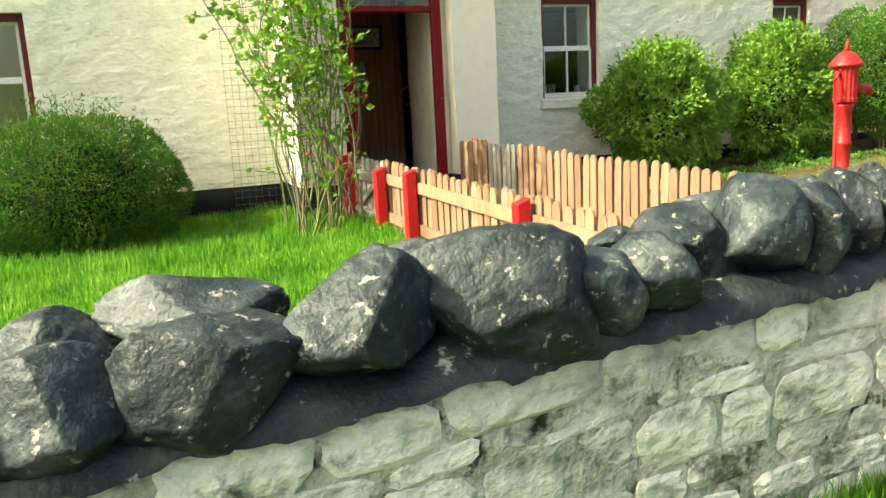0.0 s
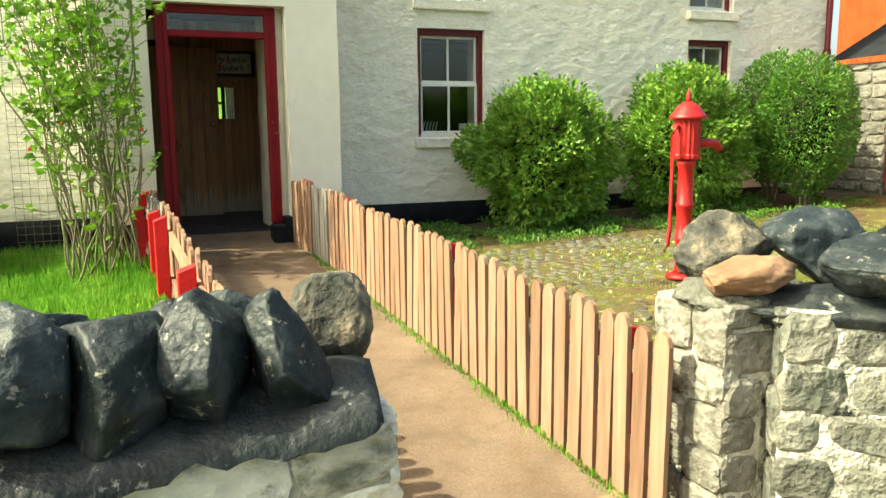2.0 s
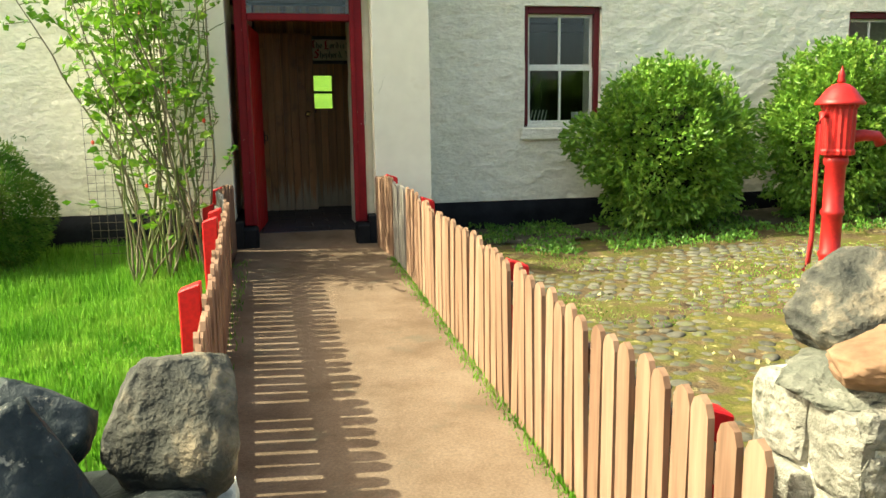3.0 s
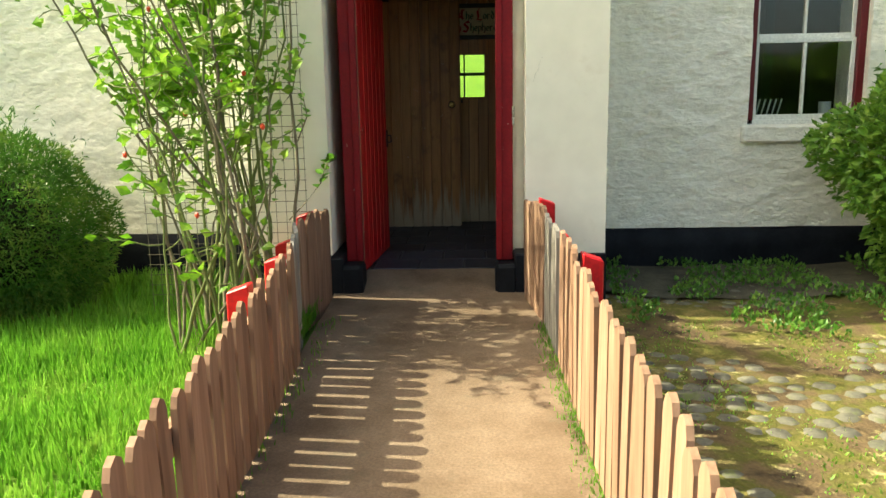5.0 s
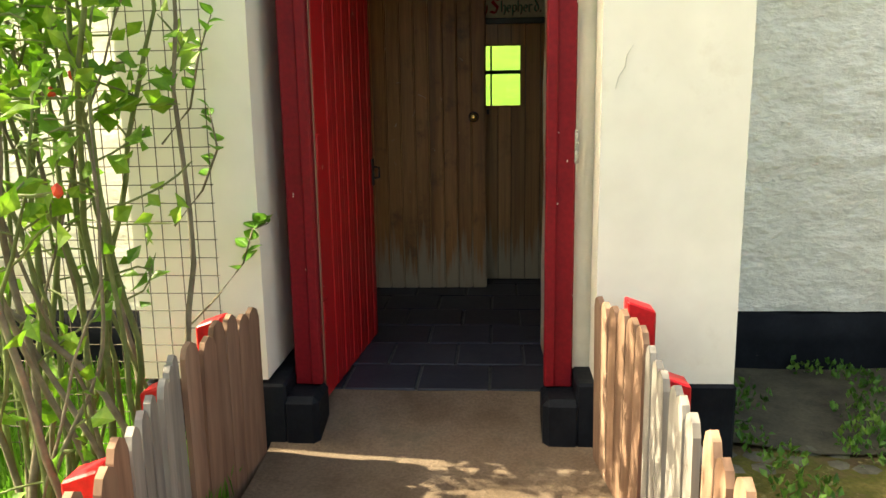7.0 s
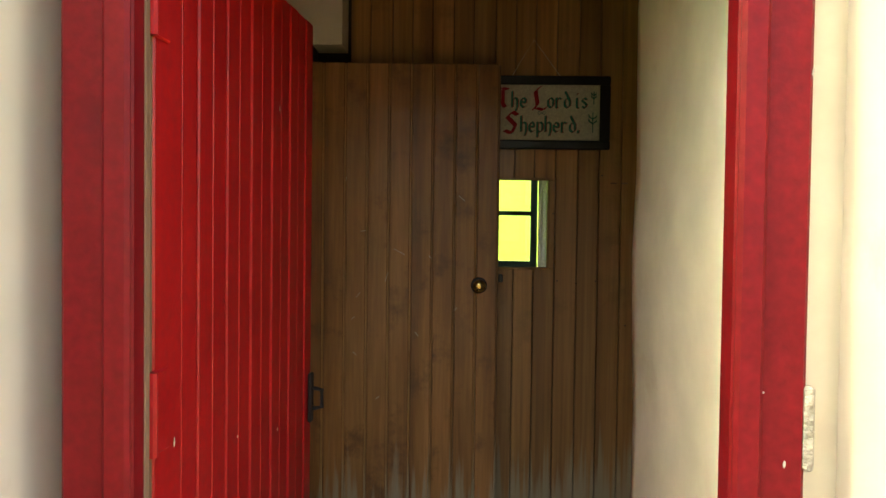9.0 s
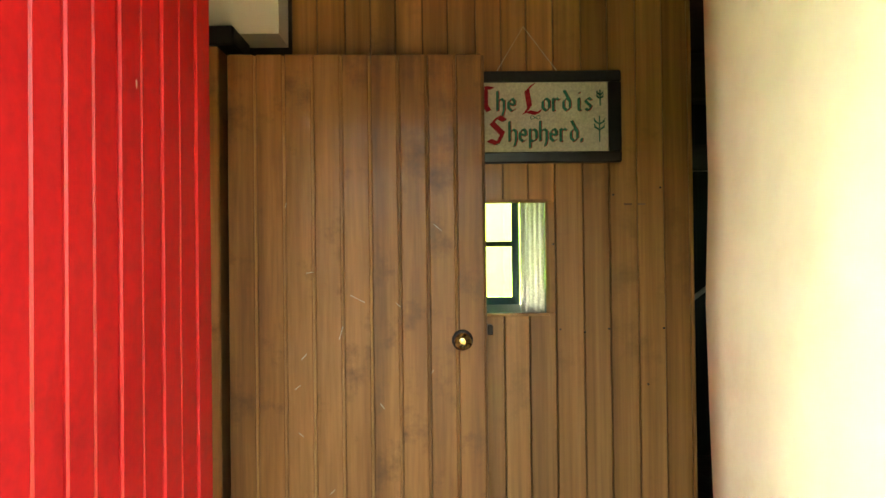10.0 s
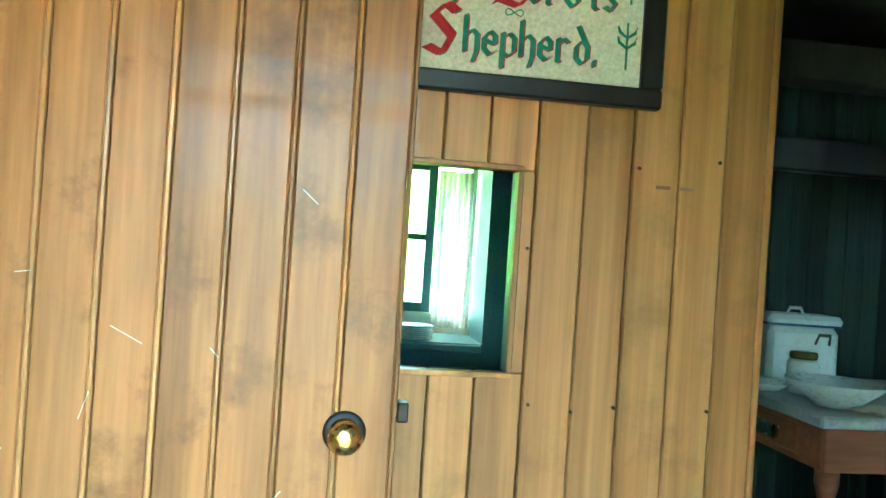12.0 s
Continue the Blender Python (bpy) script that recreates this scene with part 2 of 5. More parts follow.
    linen=material("sampler_linen", [(0.56, 0.54, 0.44), (0.64, 0.62, 0.52)], 14, 0.9, 0.2, 160),
    thread_red=material("red_thread", [(0.30, 0.015, 0.03), (0.42, 0.03, 0.04)], 30, 0.8, 0),
    thread_green=material("green_thread", [(0.03, 0.15, 0.12), (0.05, 0.22, 0.17)], 30, 0.8, 0),
    black_wood=material("black_moulding", [(0.010, 0.010, 0.012), (0.022, 0.022, 0.024)], 8, 0.35, 0.1),
    enamel=material("cream_enamel", [(0.45, 0.49, 0.49), (0.52, 0.56, 0.55)], 5, 0.3, 0.0, mottle=0.02),
    blue_rim=material("blue_enamel", [(0.02, 0.05, 0.12), (0.03, 0.07, 0.16)], 5, 0.25, 0.05),
    mahogany=material("reddish_table_wood", [(0.20, 0.07, 0.03), (0.30, 0.11, 0.05)], 5, 0.5, 0.2, 40, stretch=(0.1, 1, 1)),
    oilcloth=material("pale_worktop", [(0.286, 0.312, 0.312), (0.39, 0.416, 0.403)], 5, 0.4, 0.1),
    dark_wall=material("dark_panelling", [(0.025, 0.022, 0.018), (0.05, 0.042, 0.03)], 4, 0.8, 0.3, stretch=(1, 1, 0.1)),
    grey_wall=material("grey_blue_distemper", [(0.16, 0.18, 0.19), (0.22, 0.24, 0.25)], 3, 0.9, 0.2),
    ceiling=material("limewashed_boards", [(0.35, 0.34, 0.29), (0.45, 0.43, 0.37)], 4, 0.9, 0.2),
    curtain=material("lace_curtain", [(0.4836, 0.4774, 0.434), (0.527, 0.5208, 0.496)], 20, 0.9, 0.1, thin=0.5),
    leather=material("cracked_leather", [(0.05, 0.035, 0.025), (0.12, 0.09, 0.06)], 15, 0.7, 0.4),
    chrome=material("steel_clip", [(0.5, 0.5, 0.5), (0.6, 0.6, 0.6)], 9, 0.25, 0, metal=1.0),
    meadow=material("sunlit_meadow", [(0.07013, 0.1496, 0.01188), (0.1051, 0.198, 0.0198)], 0.8, 0.9, 0.2, 12),
    glass=glass("window_glass"),
    glaze=material("olive_glaze", [(0.07, 0.06, 0.015), (0.11, 0.09, 0.025)], 6, 0.2, 0.0, mottle=0.05),
)


# ---- building blocks ----
def mesh_of(bm, name, mat, smooth=False):
    me = bpy.data.meshes.new(name)
    bm.to_mesh(me)
    bm.free()
    for m in mat if isinstance(mat, (list, tuple)) else (mat,):
        me.materials.append(m)
    if smooth:
        me.polygons.foreach_set("use_smooth", [True] * len(me.polygons))
    return me


def thing(name, x=0, y=0, z=0, rz=0, label="", category="", group="", kind=""):
    ob = new(name)
    ob.empty_display_size = 0.1
    ob.matrix_basis = pose(x, y, z, 0, 0, rz)
    return tagged(ob, label, category, group, kind)


def part(name, bm, mat, parent=None, label="", at=None, smooth=False, kind=""):
    """One mesh object under a thing or a part."""
    ob = new(name, mesh_of(bm, name, mat, smooth))
    ob.parent = parent
    if at is not None:
        ob.matrix_basis = at
    return tagged(ob, label, kind=kind)


def solo(name, bm, mat, label, category="", kind="", group="", smooth=False, at=None):
    ob = part(name, bm, mat, None, label, at, smooth)
    return tagged(ob, label, category, group, kind)


def shared(name, me, parent, m, label=""):
    ob = new(name, me)
    ob.parent = parent
    ob.matrix_basis = m
    return tagged(ob, label)


def box(x0, x1, y0, y1, z0, z1, bevel=0.0, bm=None, mi=0):
    bm = bm or bmesh.new()
    v = [bm.verts.new(p) for p in ((x0, y0, z0), (x1, y0, z0), (x1, y1, z0), (x0, y1, z0), (x0, y0, z1), (x1, y0, z1), (x1, y1, z1), (x0, y1, z1))]
    fs = [bm.faces.new([v[i] for i in q]) for q in ((3, 2, 1, 0), (4, 5, 6, 7), (0, 1, 5, 4), (1, 2, 6, 5), (2, 3, 7, 6), (3, 0, 4, 7))]
    for f in fs:
        f.material_index = mi
    if bevel:
        es = {e for f in fs for e in f.edges}
        bmesh.ops.bevel(bm, geom=list(es), offset=bevel, segments=1, affect="EDGES")
    return bm


def tube(points, radii, sides=8, bm=None, caps=True):
    """A round bar through points, with a radius at each."""
    bm = bm or bmesh.new()
    rings, up = [], Vector((0.31, 0.23, 0.92))
    pts = [Vector(p) for p in points]
    for i, p in enumerate(pts):
        d = (pts[min(i + 1, len(pts) - 1)] - pts[max(i - 1, 0)]).normalized()
        a = d.cross(up if abs(d.dot(up)) < 0.95 else Vector((1, 0, 0))).normalized()
        b = d.cross(a)
        r = radii[i] if isinstance(radii, (list, tuple)) else radii
        rings.append([bm.verts.new(p + r * (a * math.cos(2 * math.pi * k / sides) + b * math.sin(2 * math.pi * k / sides))) for k in range(sides)])
    for r0, r1 in zip(rings, rings[1:]):
        for k in range(sides):
            bm.faces.new((r0[k], r0[(k + 1) % sides], r1[(k + 1) % sides], r1[k]))
    if caps:
        bm.faces.new(rings[0][::-1])
        bm.faces.new(rings[-1])
    return bm


def lathe(profile, sides=24, bm=None, flute=0.0):
    """A turned shape from (radius, height) rows about the z axis."""
    bm = bm or bmesh.new()
    rings = []
    for r, z in profile:
        rings.append([bm.verts.new((r * (1 - flute * (k % 2)) * math.cos(2 * math.pi * k / sides), r * (1 - flute * (k % 2)) * math.sin(2 * math.pi * k / sides), z)) for k in range(sides)])
    for r0, r1 in zip(rings, rings[1:]):
        for k in range(sides):
            bm.faces.new((r0[k], r0[(k + 1) % sides], r1[(k + 1) % sides], r1[k]))
    bm.faces.new(rings[0][::-1])
    bm.faces.new(rings[-1])
    return bm


def rock(sx, sy, sz, seed, detail=3, cuts=6, rough=0.10):
    """A boulder about the origin: a ball cut by random planes, then worn by noise."""
    rnd = random.Random(seed)
    bm = bmesh.new()
    bmesh.ops.create_icosphere(bm, subdivisions=detail, radius=1)
    planes = []
    for _ in range(cuts):
        d = Vector((rnd.gauss(0, 1), rnd.gauss(0, 1), rnd.gauss(0, 0.8))).normalized()
        planes.append((d, rnd.uniform(0.52, 0.82)))
    off = Vector((seed * 7.3, seed * 3.1, seed * 1.7))
    for v in bm.verts:
        p = v.co.copy()
        for d, h in planes:
            over = p.dot(d) - h
            if over > 0:
                p -= d * over * 0.86
        crack = abs(noise.noise(p * 2.6 + off * 1.7))
        p *= 1 - rough * 0.9 * max(0.0, 0.10 - crack) / 0.10 * 0.35
        p *= 1 + rough * noise.noise(p * 1.7 + off) + rough * 0.5 * noise.noise(p * 4.5 + off) + rough * 0.34 * noise.noise(p * 11 + off) + rough * 0.2 * noise.noise(p * 24 + off)
        v.co = (p.x * sx, p.y * sy, p.z * sz)
    return bm


def slab_stone(w, h, d, seed, sides=11):
    """A wall stone: an uneven rounded block face in the x-z plane, standing proud towards -y."""
    rnd = random.Random(seed)
    bm = bmesh.new()
    outer, inner, back = [], [], []
    for k in range(sides):
        a = 2 * math.pi * (k + rnd.uniform(-0.22, 0.22)) / sides
        c, s = math.cos(a), math.sin(a)
        q = 1 / max(abs(c) ** 6 + abs(s) ** 6, 1e-6) ** (1 / 6) * rnd.uniform(0.93, 1.04)
        x, z = c * q * w / 2, s * q * h / 2
        back.append(bm.verts.new((x, 0.02, z)))
        outer.append(bm.verts.new((x * 0.98, -d * rnd.uniform(0.4, 0.7), z * 0.98)))
        inner.append(bm.verts.new((x * rnd.uniform(0.72, 0.86), -d * rnd.uniform(0.85, 1.25), z * rnd.uniform(0.68, 0.84))))
    mid = bm.verts.new((rnd.uniform(-0.1, 0.1) * w, -d * rnd.uniform(0.9, 1.3), rnd.uniform(-0.1, 0.1) * h))
    for r0, r1 in ((back, outer), (outer, inner)):
        for k in range(sides):
            bm.faces.new((r0[k], r0[(k + 1) % sides], r1[(k + 1) % sides], r1[k]))
    for k in range(sides):
        bm.faces.new((inner[k], inner[(k + 1) % sides], mid))
    bmesh.ops.recalc_face_normals(bm, faces=bm.faces)
    return bm


def leaves(cloud, size, seed, bend=0.35, slim=0.5, bm=None):
    """Folded leaves, one for each (place, outward way) of the cloud."""
    rnd = random.Random(seed)
    verts, faces = [], []
    for p, out in cloud:
        s = size * rnd.uniform(0.6, 1.3)
        d = (out + Vector((rnd.gauss(0, 0.6), rnd.gauss(0, 0.6), rnd.gauss(0, 0.6)))).normalized()
        side = d.cross(Vector((rnd.gauss(0, 1), rnd.gauss(0, 1), rnd.gauss(0, 1)))).normalized()
        nrm = side.cross(d)
        i = len(verts)
        verts += [p, p + d * s * 0.5 + side * s * slim * 0.5 + nrm * s * bend * 0.3, p + d * s - nrm * s * 0.1, p + d * s * 0.5 - side * s * slim * 0.5 + nrm * s * bend * 0.3, p + d * s * 0.5]
        faces += [(i, i + 1, i + 4), (i + 1, i + 2, i + 4), (i + 2, i + 3, i + 4), (i + 3, i, i + 4)]
    me = bpy.data.meshes.new("leaves")
    me.from_pydata([tuple(v) for v in verts], [], faces)
    return me


def ground(x, y):
    """The height of the ground: the path falls from the door to the lane, the lawn and the yard lie flatter."""
    z = -0.14 + 0.042 * min(0.0, max(y, -7.0))
    if y > -5.7:
        if x > 0.75:
            flat = -0.25 + 0.012 * (min(y, 1.05) + 2.5) + 0.035 * min(6.5, max(0.0, x - 2.5))
            z += (flat - z) * min(1.0, (x - 0.75) / 0.8)
        elif x < -0.75:
            flat = -0.29 + 0.012 * (min(y, 1.05) + 2.5)
            z += (flat - z) * min(1.0, (-0.75 - x) / 0.8)
    return z


# ---- ground ----
def ramp(y):
    """The path rises through the doorway to the tiles."""
    return 0.09 * min(1.0, max(0.0, (y + 0.12) / 0.44)) ** 1.3


def sheet(x0, x1, y0, y1, step, lift, mat, name, label, bumpy=0.01, kind="structure"):
    bm = bmesh.new()
    nx, ny = max(1, int((x1 - x0) / step)), max(1, int((y1 - y0) / step))
    rows = []
    for j in range(ny + 1):
        row = []
        for i in range(nx + 1):
            x, y = x0 + (x1 - x0) * i / nx, y0 + (y1 - y0) * j / ny
            row.append(bm.verts.new((x, y, ground(x, y) + (ramp(y) if name == "garden_path" else 0) + lift + bumpy * noise.noise(Vector((x * 2, y * 2, lift * 9))))))
        rows.append(row)
    for a, b in zip(rows, rows[1:]):
        for i in range(nx):
            bm.faces.new((a[i], a[i + 1], b[i + 1], b[i]))
    return solo(name, bm, mat, label, "ground", kind, smooth=True)


bm = bmesh.new()
R = 400
grid = sorted({-R, -120, -40, -20, *range(-12, 13), 20, 40, 120, R})
vs = [[bm.verts.new((x, y, ground(x, y) - 0.03 + (0.03 * noise.noise(Vector((x, y, 0))) if abs(x) < 15 else 0))) for x in grid] for y in grid]
for a, b in zip(vs, vs[1:]):
    for i in range(len(grid) - 1):
        bm.faces.new((a[i], a[i + 1], b[i + 1], b[i]))
solo("ground", bm, M["lawn"], "rough green ground sloping down from the cottage", "ground", "structure", smooth=True)
sheet(-0.60, 0.72, -5.3, 0.32, 0.1, 0.004, M["path"], "garden_path", "sandy worn concrete path between picket fences", 0.006)
sheet(0.72, 9.4, -5.5, 1.04, 0.12, -0.004, M["yard"], "yard", "mossy cobbled front yard with thin grass", 0.015)
sheet(1.0, 8.4, 0.12, 1.04, 0.12, 0.012, M["earth"], "flower_bed", "dark earth bed along the house wall", 0.03)
sheet(-0.6, 1.9, -6.6, -5.3, 0.12, -0.002, M["yard"], "gate_apron", "mossy gritty ground at the garden gate", 0.006)
sheet(-9.0, 9.0, -30.0, -6.6, 0.5, 0.006, M["asphalt"], "lane", "gritty lane outside the garden wall", 0.01)


# ---- house ----
def wall_with_holes(name, label, x0, x1, y0, y1, z0, z1, holes, mat, relief=0.0, step=0.25, parent=None):
    """A wall along x from y0 (front) to y1, with holes (x0, x1, z0, z1) through it."""
    xs = sorted({x0, x1, *[v for h in holes for v in h[:2]]})
    zs = sorted({z0, z1, *[v for h in holes for v in h[2:]]})

    def fill(a):
        out = []
        for p, q in zip(a, a[1:]):
            n = max(1, int((q - p) / step))
            out += [p + (q - p) * i / n for i in range(n)]
        return out + [a[-1]]

    xs, zs = fill(xs), fill(zs)
    solid = lambda x, z: not any(h[0] < x < h[1] and h[2] < z < h[3] for h in holes)
    bm, vert = bmesh.new(), {}

    def at(i, j, back):
        if (i, j, back) not in vert:
            x, z = xs[i], zs[j]
            y = y1 if back else y0 + relief * noise.noise(Vector((x * 1.3, z * 1.3, 3))) + (relief * 0.42 * noise.noise(Vector((x * 6, z * 9, 5))) + relief * 0.22 * noise.noise(Vector((x * 13, z * 17, 8))) if relief > 0.02 else 0)
            vert[i, j, back] = bm.verts.new((x, y, z))
        return vert[i, j, back]

    cell = lambda i, j: 0 <= i < len(xs) - 1 and 0 <= j < len(zs) - 1 and solid((xs[i] + xs[i + 1]) / 2, (zs[j] + zs[j + 1]) / 2)
    for i in range(len(xs) - 1):
        for j in range(len(zs) - 1):
            if not cell(i, j):
                continue
            bm.faces.new((at(i, j, 0), at(i + 1, j, 0), at(i + 1, j + 1, 0), at(i, j + 1, 0)))
            bm.faces.new((at(i, j, 1), at(i, j + 1, 1), at(i + 1, j + 1, 1), at(i + 1, j, 1)))
            for di, dj, a, b in ((-1, 0, (i, j), (i, j + 1)), (1, 0, (i + 1, j + 1), (i + 1, j)), (0, -1, (i + 1, j), (i, j)), (0, 1, (i, j + 1), (i + 1, j + 1))):
                if not cell(i + di, j + dj):
                    bm.faces.new((at(*a, 0), at(*b, 0), at(*b, 1), at(*a, 1)))
    bmesh.ops.recalc_face_normals(bm, faces=bm.faces)
    return solo(name, bm, mat, label, "wall", "structure", smooth=False)

WY = 1.05
WIN = (2.28, 3.11, 0.84, 2.06)
W2 = (6.03, 6.73, 0.84, 2.05)
UP1, UP2 = (2.27, 3.10, 2.38, 3.3), (6.03, 6.74, 2.42, 3.3)
WL = (-4.12, -3.33, 0.66, 1.89)
wall_with_holes("wall_front", "rough limewashed cottage front wall, grubby white", 1.092, 8.5, WY, WY + 0.5, 0.09, 3.8, [WIN, W2, UP1, UP2], M["rough"], 0.03, 0.04)
wall_with_holes("wall_entrance", "smooth cream plastered porch wall round the front door", -1.07, 1.09, -0.006, 0.55, 0.12, 2.9, [(-0.60, 0.60, 0.12, 2.06)], M["smooth"], 0.012, 0.12)
wall_with_holes("wall_front_west", "rough limewashed cottage wall beside the porch", -9.0, -1.072, WY, WY + 0.5, 0.09, 3.8, [WL], M["rough"], 0.03, 0.07)
solo("wall_porch_west", box(-1.07, -0.935, 0.552, WY + 0.3, 0.12, 2.9, 0.008), M["smooth"], "sunlit plaster side of the porch", "wall", "structure")
solo("wall_over_porch", box(-1.071, 1.091, WY, WY + 0.5, 2.902, 3.8), M["rough"], "limewashed cottage wall above the porch", "wall", "structure")
solo("wall_porch_east", box(0.955, 1.09, 0.552, WY + 0.3, 0.12, 2.9, 0.008), M["smooth"], "shaded plaster side of the porch", "wall", "structure")
for n, x0, x1, y0, z1 in (("plinth", 1.092, 8.5, WY - 0.022, 0.09), ("plinth", -9.0, -1.072, WY - 0.022, 0.09)):
    bm = bmesh.new()
    k = int((x1 - x0) / 0.12)
    rows = [[bm.verts.new((x0 + (x1 - x0) * i / k, y0 + (0 if j < 4 else 0.1) + 0.015 * noise.noise(Vector((i * 0.3, j * 0.9, x0))), (-0.4, -0.2, -0.06, z1 - 0.012 + 0.02 * noise.noise(Vector((i * 0.45, 0, 5))), z1 + 0.02 * noise.noise(Vector((i * 0.45, 0, 5))))[j])) for i in range(k + 1)] for j in range(5)]
    for a, b in zip(rows, rows[1:]):
        for i in range(k):
            bm.faces.new((a[i], a[i + 1], b[i + 1], b[i]))
    bm2 = bm
    solo(n, bm2, M["plinth"], "black tarred plinth with flaking paint at the wall foot", "plinth", "structure", smooth=True)
for x0, x1, zt in ((-1.08, -0.535, 0.105), (0.535, 1.10, 0.118)):
    solo("plinth", box(x0, x1, -0.02, WY - 0.03, -0.4, zt, 0.01), M["plinth"], "black tarred plinth block under the plaster", "plinth", "structure")

solo("wall_rear", box(-9.0, -1.03, 5.9, 6.15, -0.4, 3.8), M["smooth"], "limewashed rear wall of the cottage", "wall", "structure")
solo("wall_rear", box(1.262, 8.5, 5.9, 6.15, -0.4, 3.8), M["smooth"], "limewashed rear wall of the cottage", "wall", "structure")
solo("wall_rear", box(-1.028, 1.26, 5.9, 6.15, 2.302, 3.8), M["smooth"], "limewashed rear wall over the scullery", "wall", "structure")
# gable ends, back and roof close the house
for nm, b in (("wall_east", (8.25, 8.5, 1.552, 6.0, -0.4, 3.8)), ("wall_west", (-9.0, -8.75, 1.552, 6.0, -0.4, 3.8))):
    solo(nm, box(*b), M["rough"], "limewashed gable wall of the cottage", "wall", "structure")
roof = thing("roof", 0, 0, 3.8, label="dark slate cottage roof", category="roof", kind="structure")
bm = box(-9.2, 8.7, 0.93, 1.05, 0, 0.06)
bm.verts.ensure_lookup_table()
part("eaves", bm, M["black_wood"], roof)
bm = bmesh.new()
for p in ((-9.2, 0.90, 0.05), (8.7, 0.90, 0.05), (8.7, 3.6, 2.4), (-9.2, 3.6, 2.4), (8.7, 6.6, 0.05), (-9.2, 6.6, 0.05)):
    bm.verts.new(p)
bm.verts.ensure_lookup_table()
bm.faces.new([bm.verts[i] for i in (0, 1, 2, 3)])
bm.faces.new([bm.verts[i] for i in (3, 2, 4, 5)])
bmesh.ops.solidify(bm, geom=bm.faces[:], thickness=0.08)
part("slates", bm, M["slate"], roof)
part("porch_slates", box(-1.16, 1.18, -0.08, WY - 0.02, -0.898, -0.83, 0.01), M["slate"], roof)


def sash_window(name, x0, x1, z0, z1, y, label, sill=True, rails=(2, 2)):
    """A sash window with a crimson box frame, white sashes and a stone sill."""
    w, h = x1 - x0, z1 - z0
    win = thing(name, (x0 + x1) / 2, y, z0, label=label, category="window", kind="structure")
    f = 0.055
    for a in ((-w / 2, -w / 2 + f, 0, h), (w / 2 - f, w / 2, 0, h), (-w / 2 + f, w / 2 - f, h - 0.07, h)):
        part("window_frame", box(a[0], a[1], 0, 0.10, a[2], a[3], 0.006), M["frame_red"], win, "dark crimson window frame")
    iw = w - 2 * f
    for k, (za, zb, yy) in enumerate(((0.035, h / 2 + 0.0, 0.035), (h / 2 + 0.0, h - 0.07, 0.06))):
        sash = part("sash", box(-iw / 2, -iw / 2 + 0.032, yy, yy + 0.035, za, zb, 0.004), M["white"], win, "white painted sash")
        for q in ((iw / 2 - 0.032, iw / 2, za, zb), (-iw / 2 + 0.032, iw / 2 - 0.032, za, za + 0.035), (-iw / 2 + 0.032, iw / 2 - 0.032, zb - 0.03, zb), (-0.011, 0.011, za + 0.035, zb - 0.03)):
            part("glazing_bar", box(q[0], q[1], yy + 0.001, yy + 0.034, q[2], q[3], 0.003), M["white"], sash)
        for s in (-1, 1):
            p = part("pane", box(min(s * 0.011, s * (iw / 2 - 0.032)), max(s * 0.011, s * (iw / 2 - 0.032)), yy + 0.015, yy + 0.019, za + 0.035, zb - 0.03), M["glass"], sash)
            p.visible_shadow = False
    part("window_board", box(-w / 2, w / 2, 0.0, 0.12, 0.0, 0.034, 0.004), M["white"], win)
    if sill:
        part("window_sill", box(-w / 2 - 0.05, w / 2 + 0.05, WY - y - 0.06, -0.002, -0.125, -0.004, 0.012), M["rough"], win, "limewashed stone sill")
    return win


sash_window("window_1", *WIN, WY + 0.055, "white four-pane sash window in a dark crimson frame")
sash_window("window_2", *W2, WY + 0.055, "white sash window half hidden behind shrubs")
sash_window("window_3", *UP1, WY + 0.08, "upper floor sash window above a limewashed sill")
sash_window("window_4", *UP2, WY + 0.08, "upper floor sash window above a limewashed sill")
sash_window("window_5", *WL, WY + 0.08, "white sash window in a crimson frame beside a shrub", sill=False)

# things on the window board inside window_1
bm = lathe([(0.036, 0), (0.042, 0.004), (0.044, 0.10), (0.046, 0.105), (0.040, 0.105), (0.038, 0.01)], 20)
solo("mug", bm, M["enamel"], "pale enamel mug standing on the window board", "mug", smooth=True, at=pose(2.93, WY + 0.25, 0.89))
bm = box(-0.09, 0.09, -0.05, 0.05, 0, 0.012, 0.003)
for i in range(5):
    tube([(-0.08 + 0.04 * i, 0, 0.01), (-0.05 + 0.04 * i, 0.0, 0.13)], 0.006, 6, bm)
solo("plate_rack", bm, M["enamel"], "white wire plate rack behind the window", "rack", at=pose(2.50, WY + 0.25, 0.89))
solo("window_board_inside", box(2.285, 3.105, WY + 0.176, WY + 0.55, 0.842, 0.888, 0.004), M["white"], "white painted inner window board", "sill", "structure")

# drainpipe
pipe = thing("drainpipe", 8.36, WY - 0.07, 0, label="dark crimson cast iron drainpipe on the wall corner", category="drainpipe")
part("pipe", tube([(0, 0, -0.05), (0, 0, 3.75)], 0.04, 12), M["frame_red"], pipe, smooth=True)
for z in (0.6, 1.9, 3.2):
    part("collar", tube([(0, 0, z), (0, 0, z + 0.08)], 0.052, 12), M["frame_red"], pipe)
    part("bracket", box(-0.012, 0.012, 0.03, 0.08, z + 0.02, z + 0.05), M["iron"], pipe)

# front door frame
fr = thing("door_frame", 0, 0.112, 0, label="dark crimson moulded front door frame with a fanlight", category="door frame", kind="structure")
for s in (-1, 1):
    a, b = sorted((s * 0.425, s * 0.53))
    part("jamb", box(a, b, 0, 0.055, 0.055, 2.055, 0.006), M["door_frame_red"], fr)
    a, b = sorted((s * 0.425, s * 0.465))
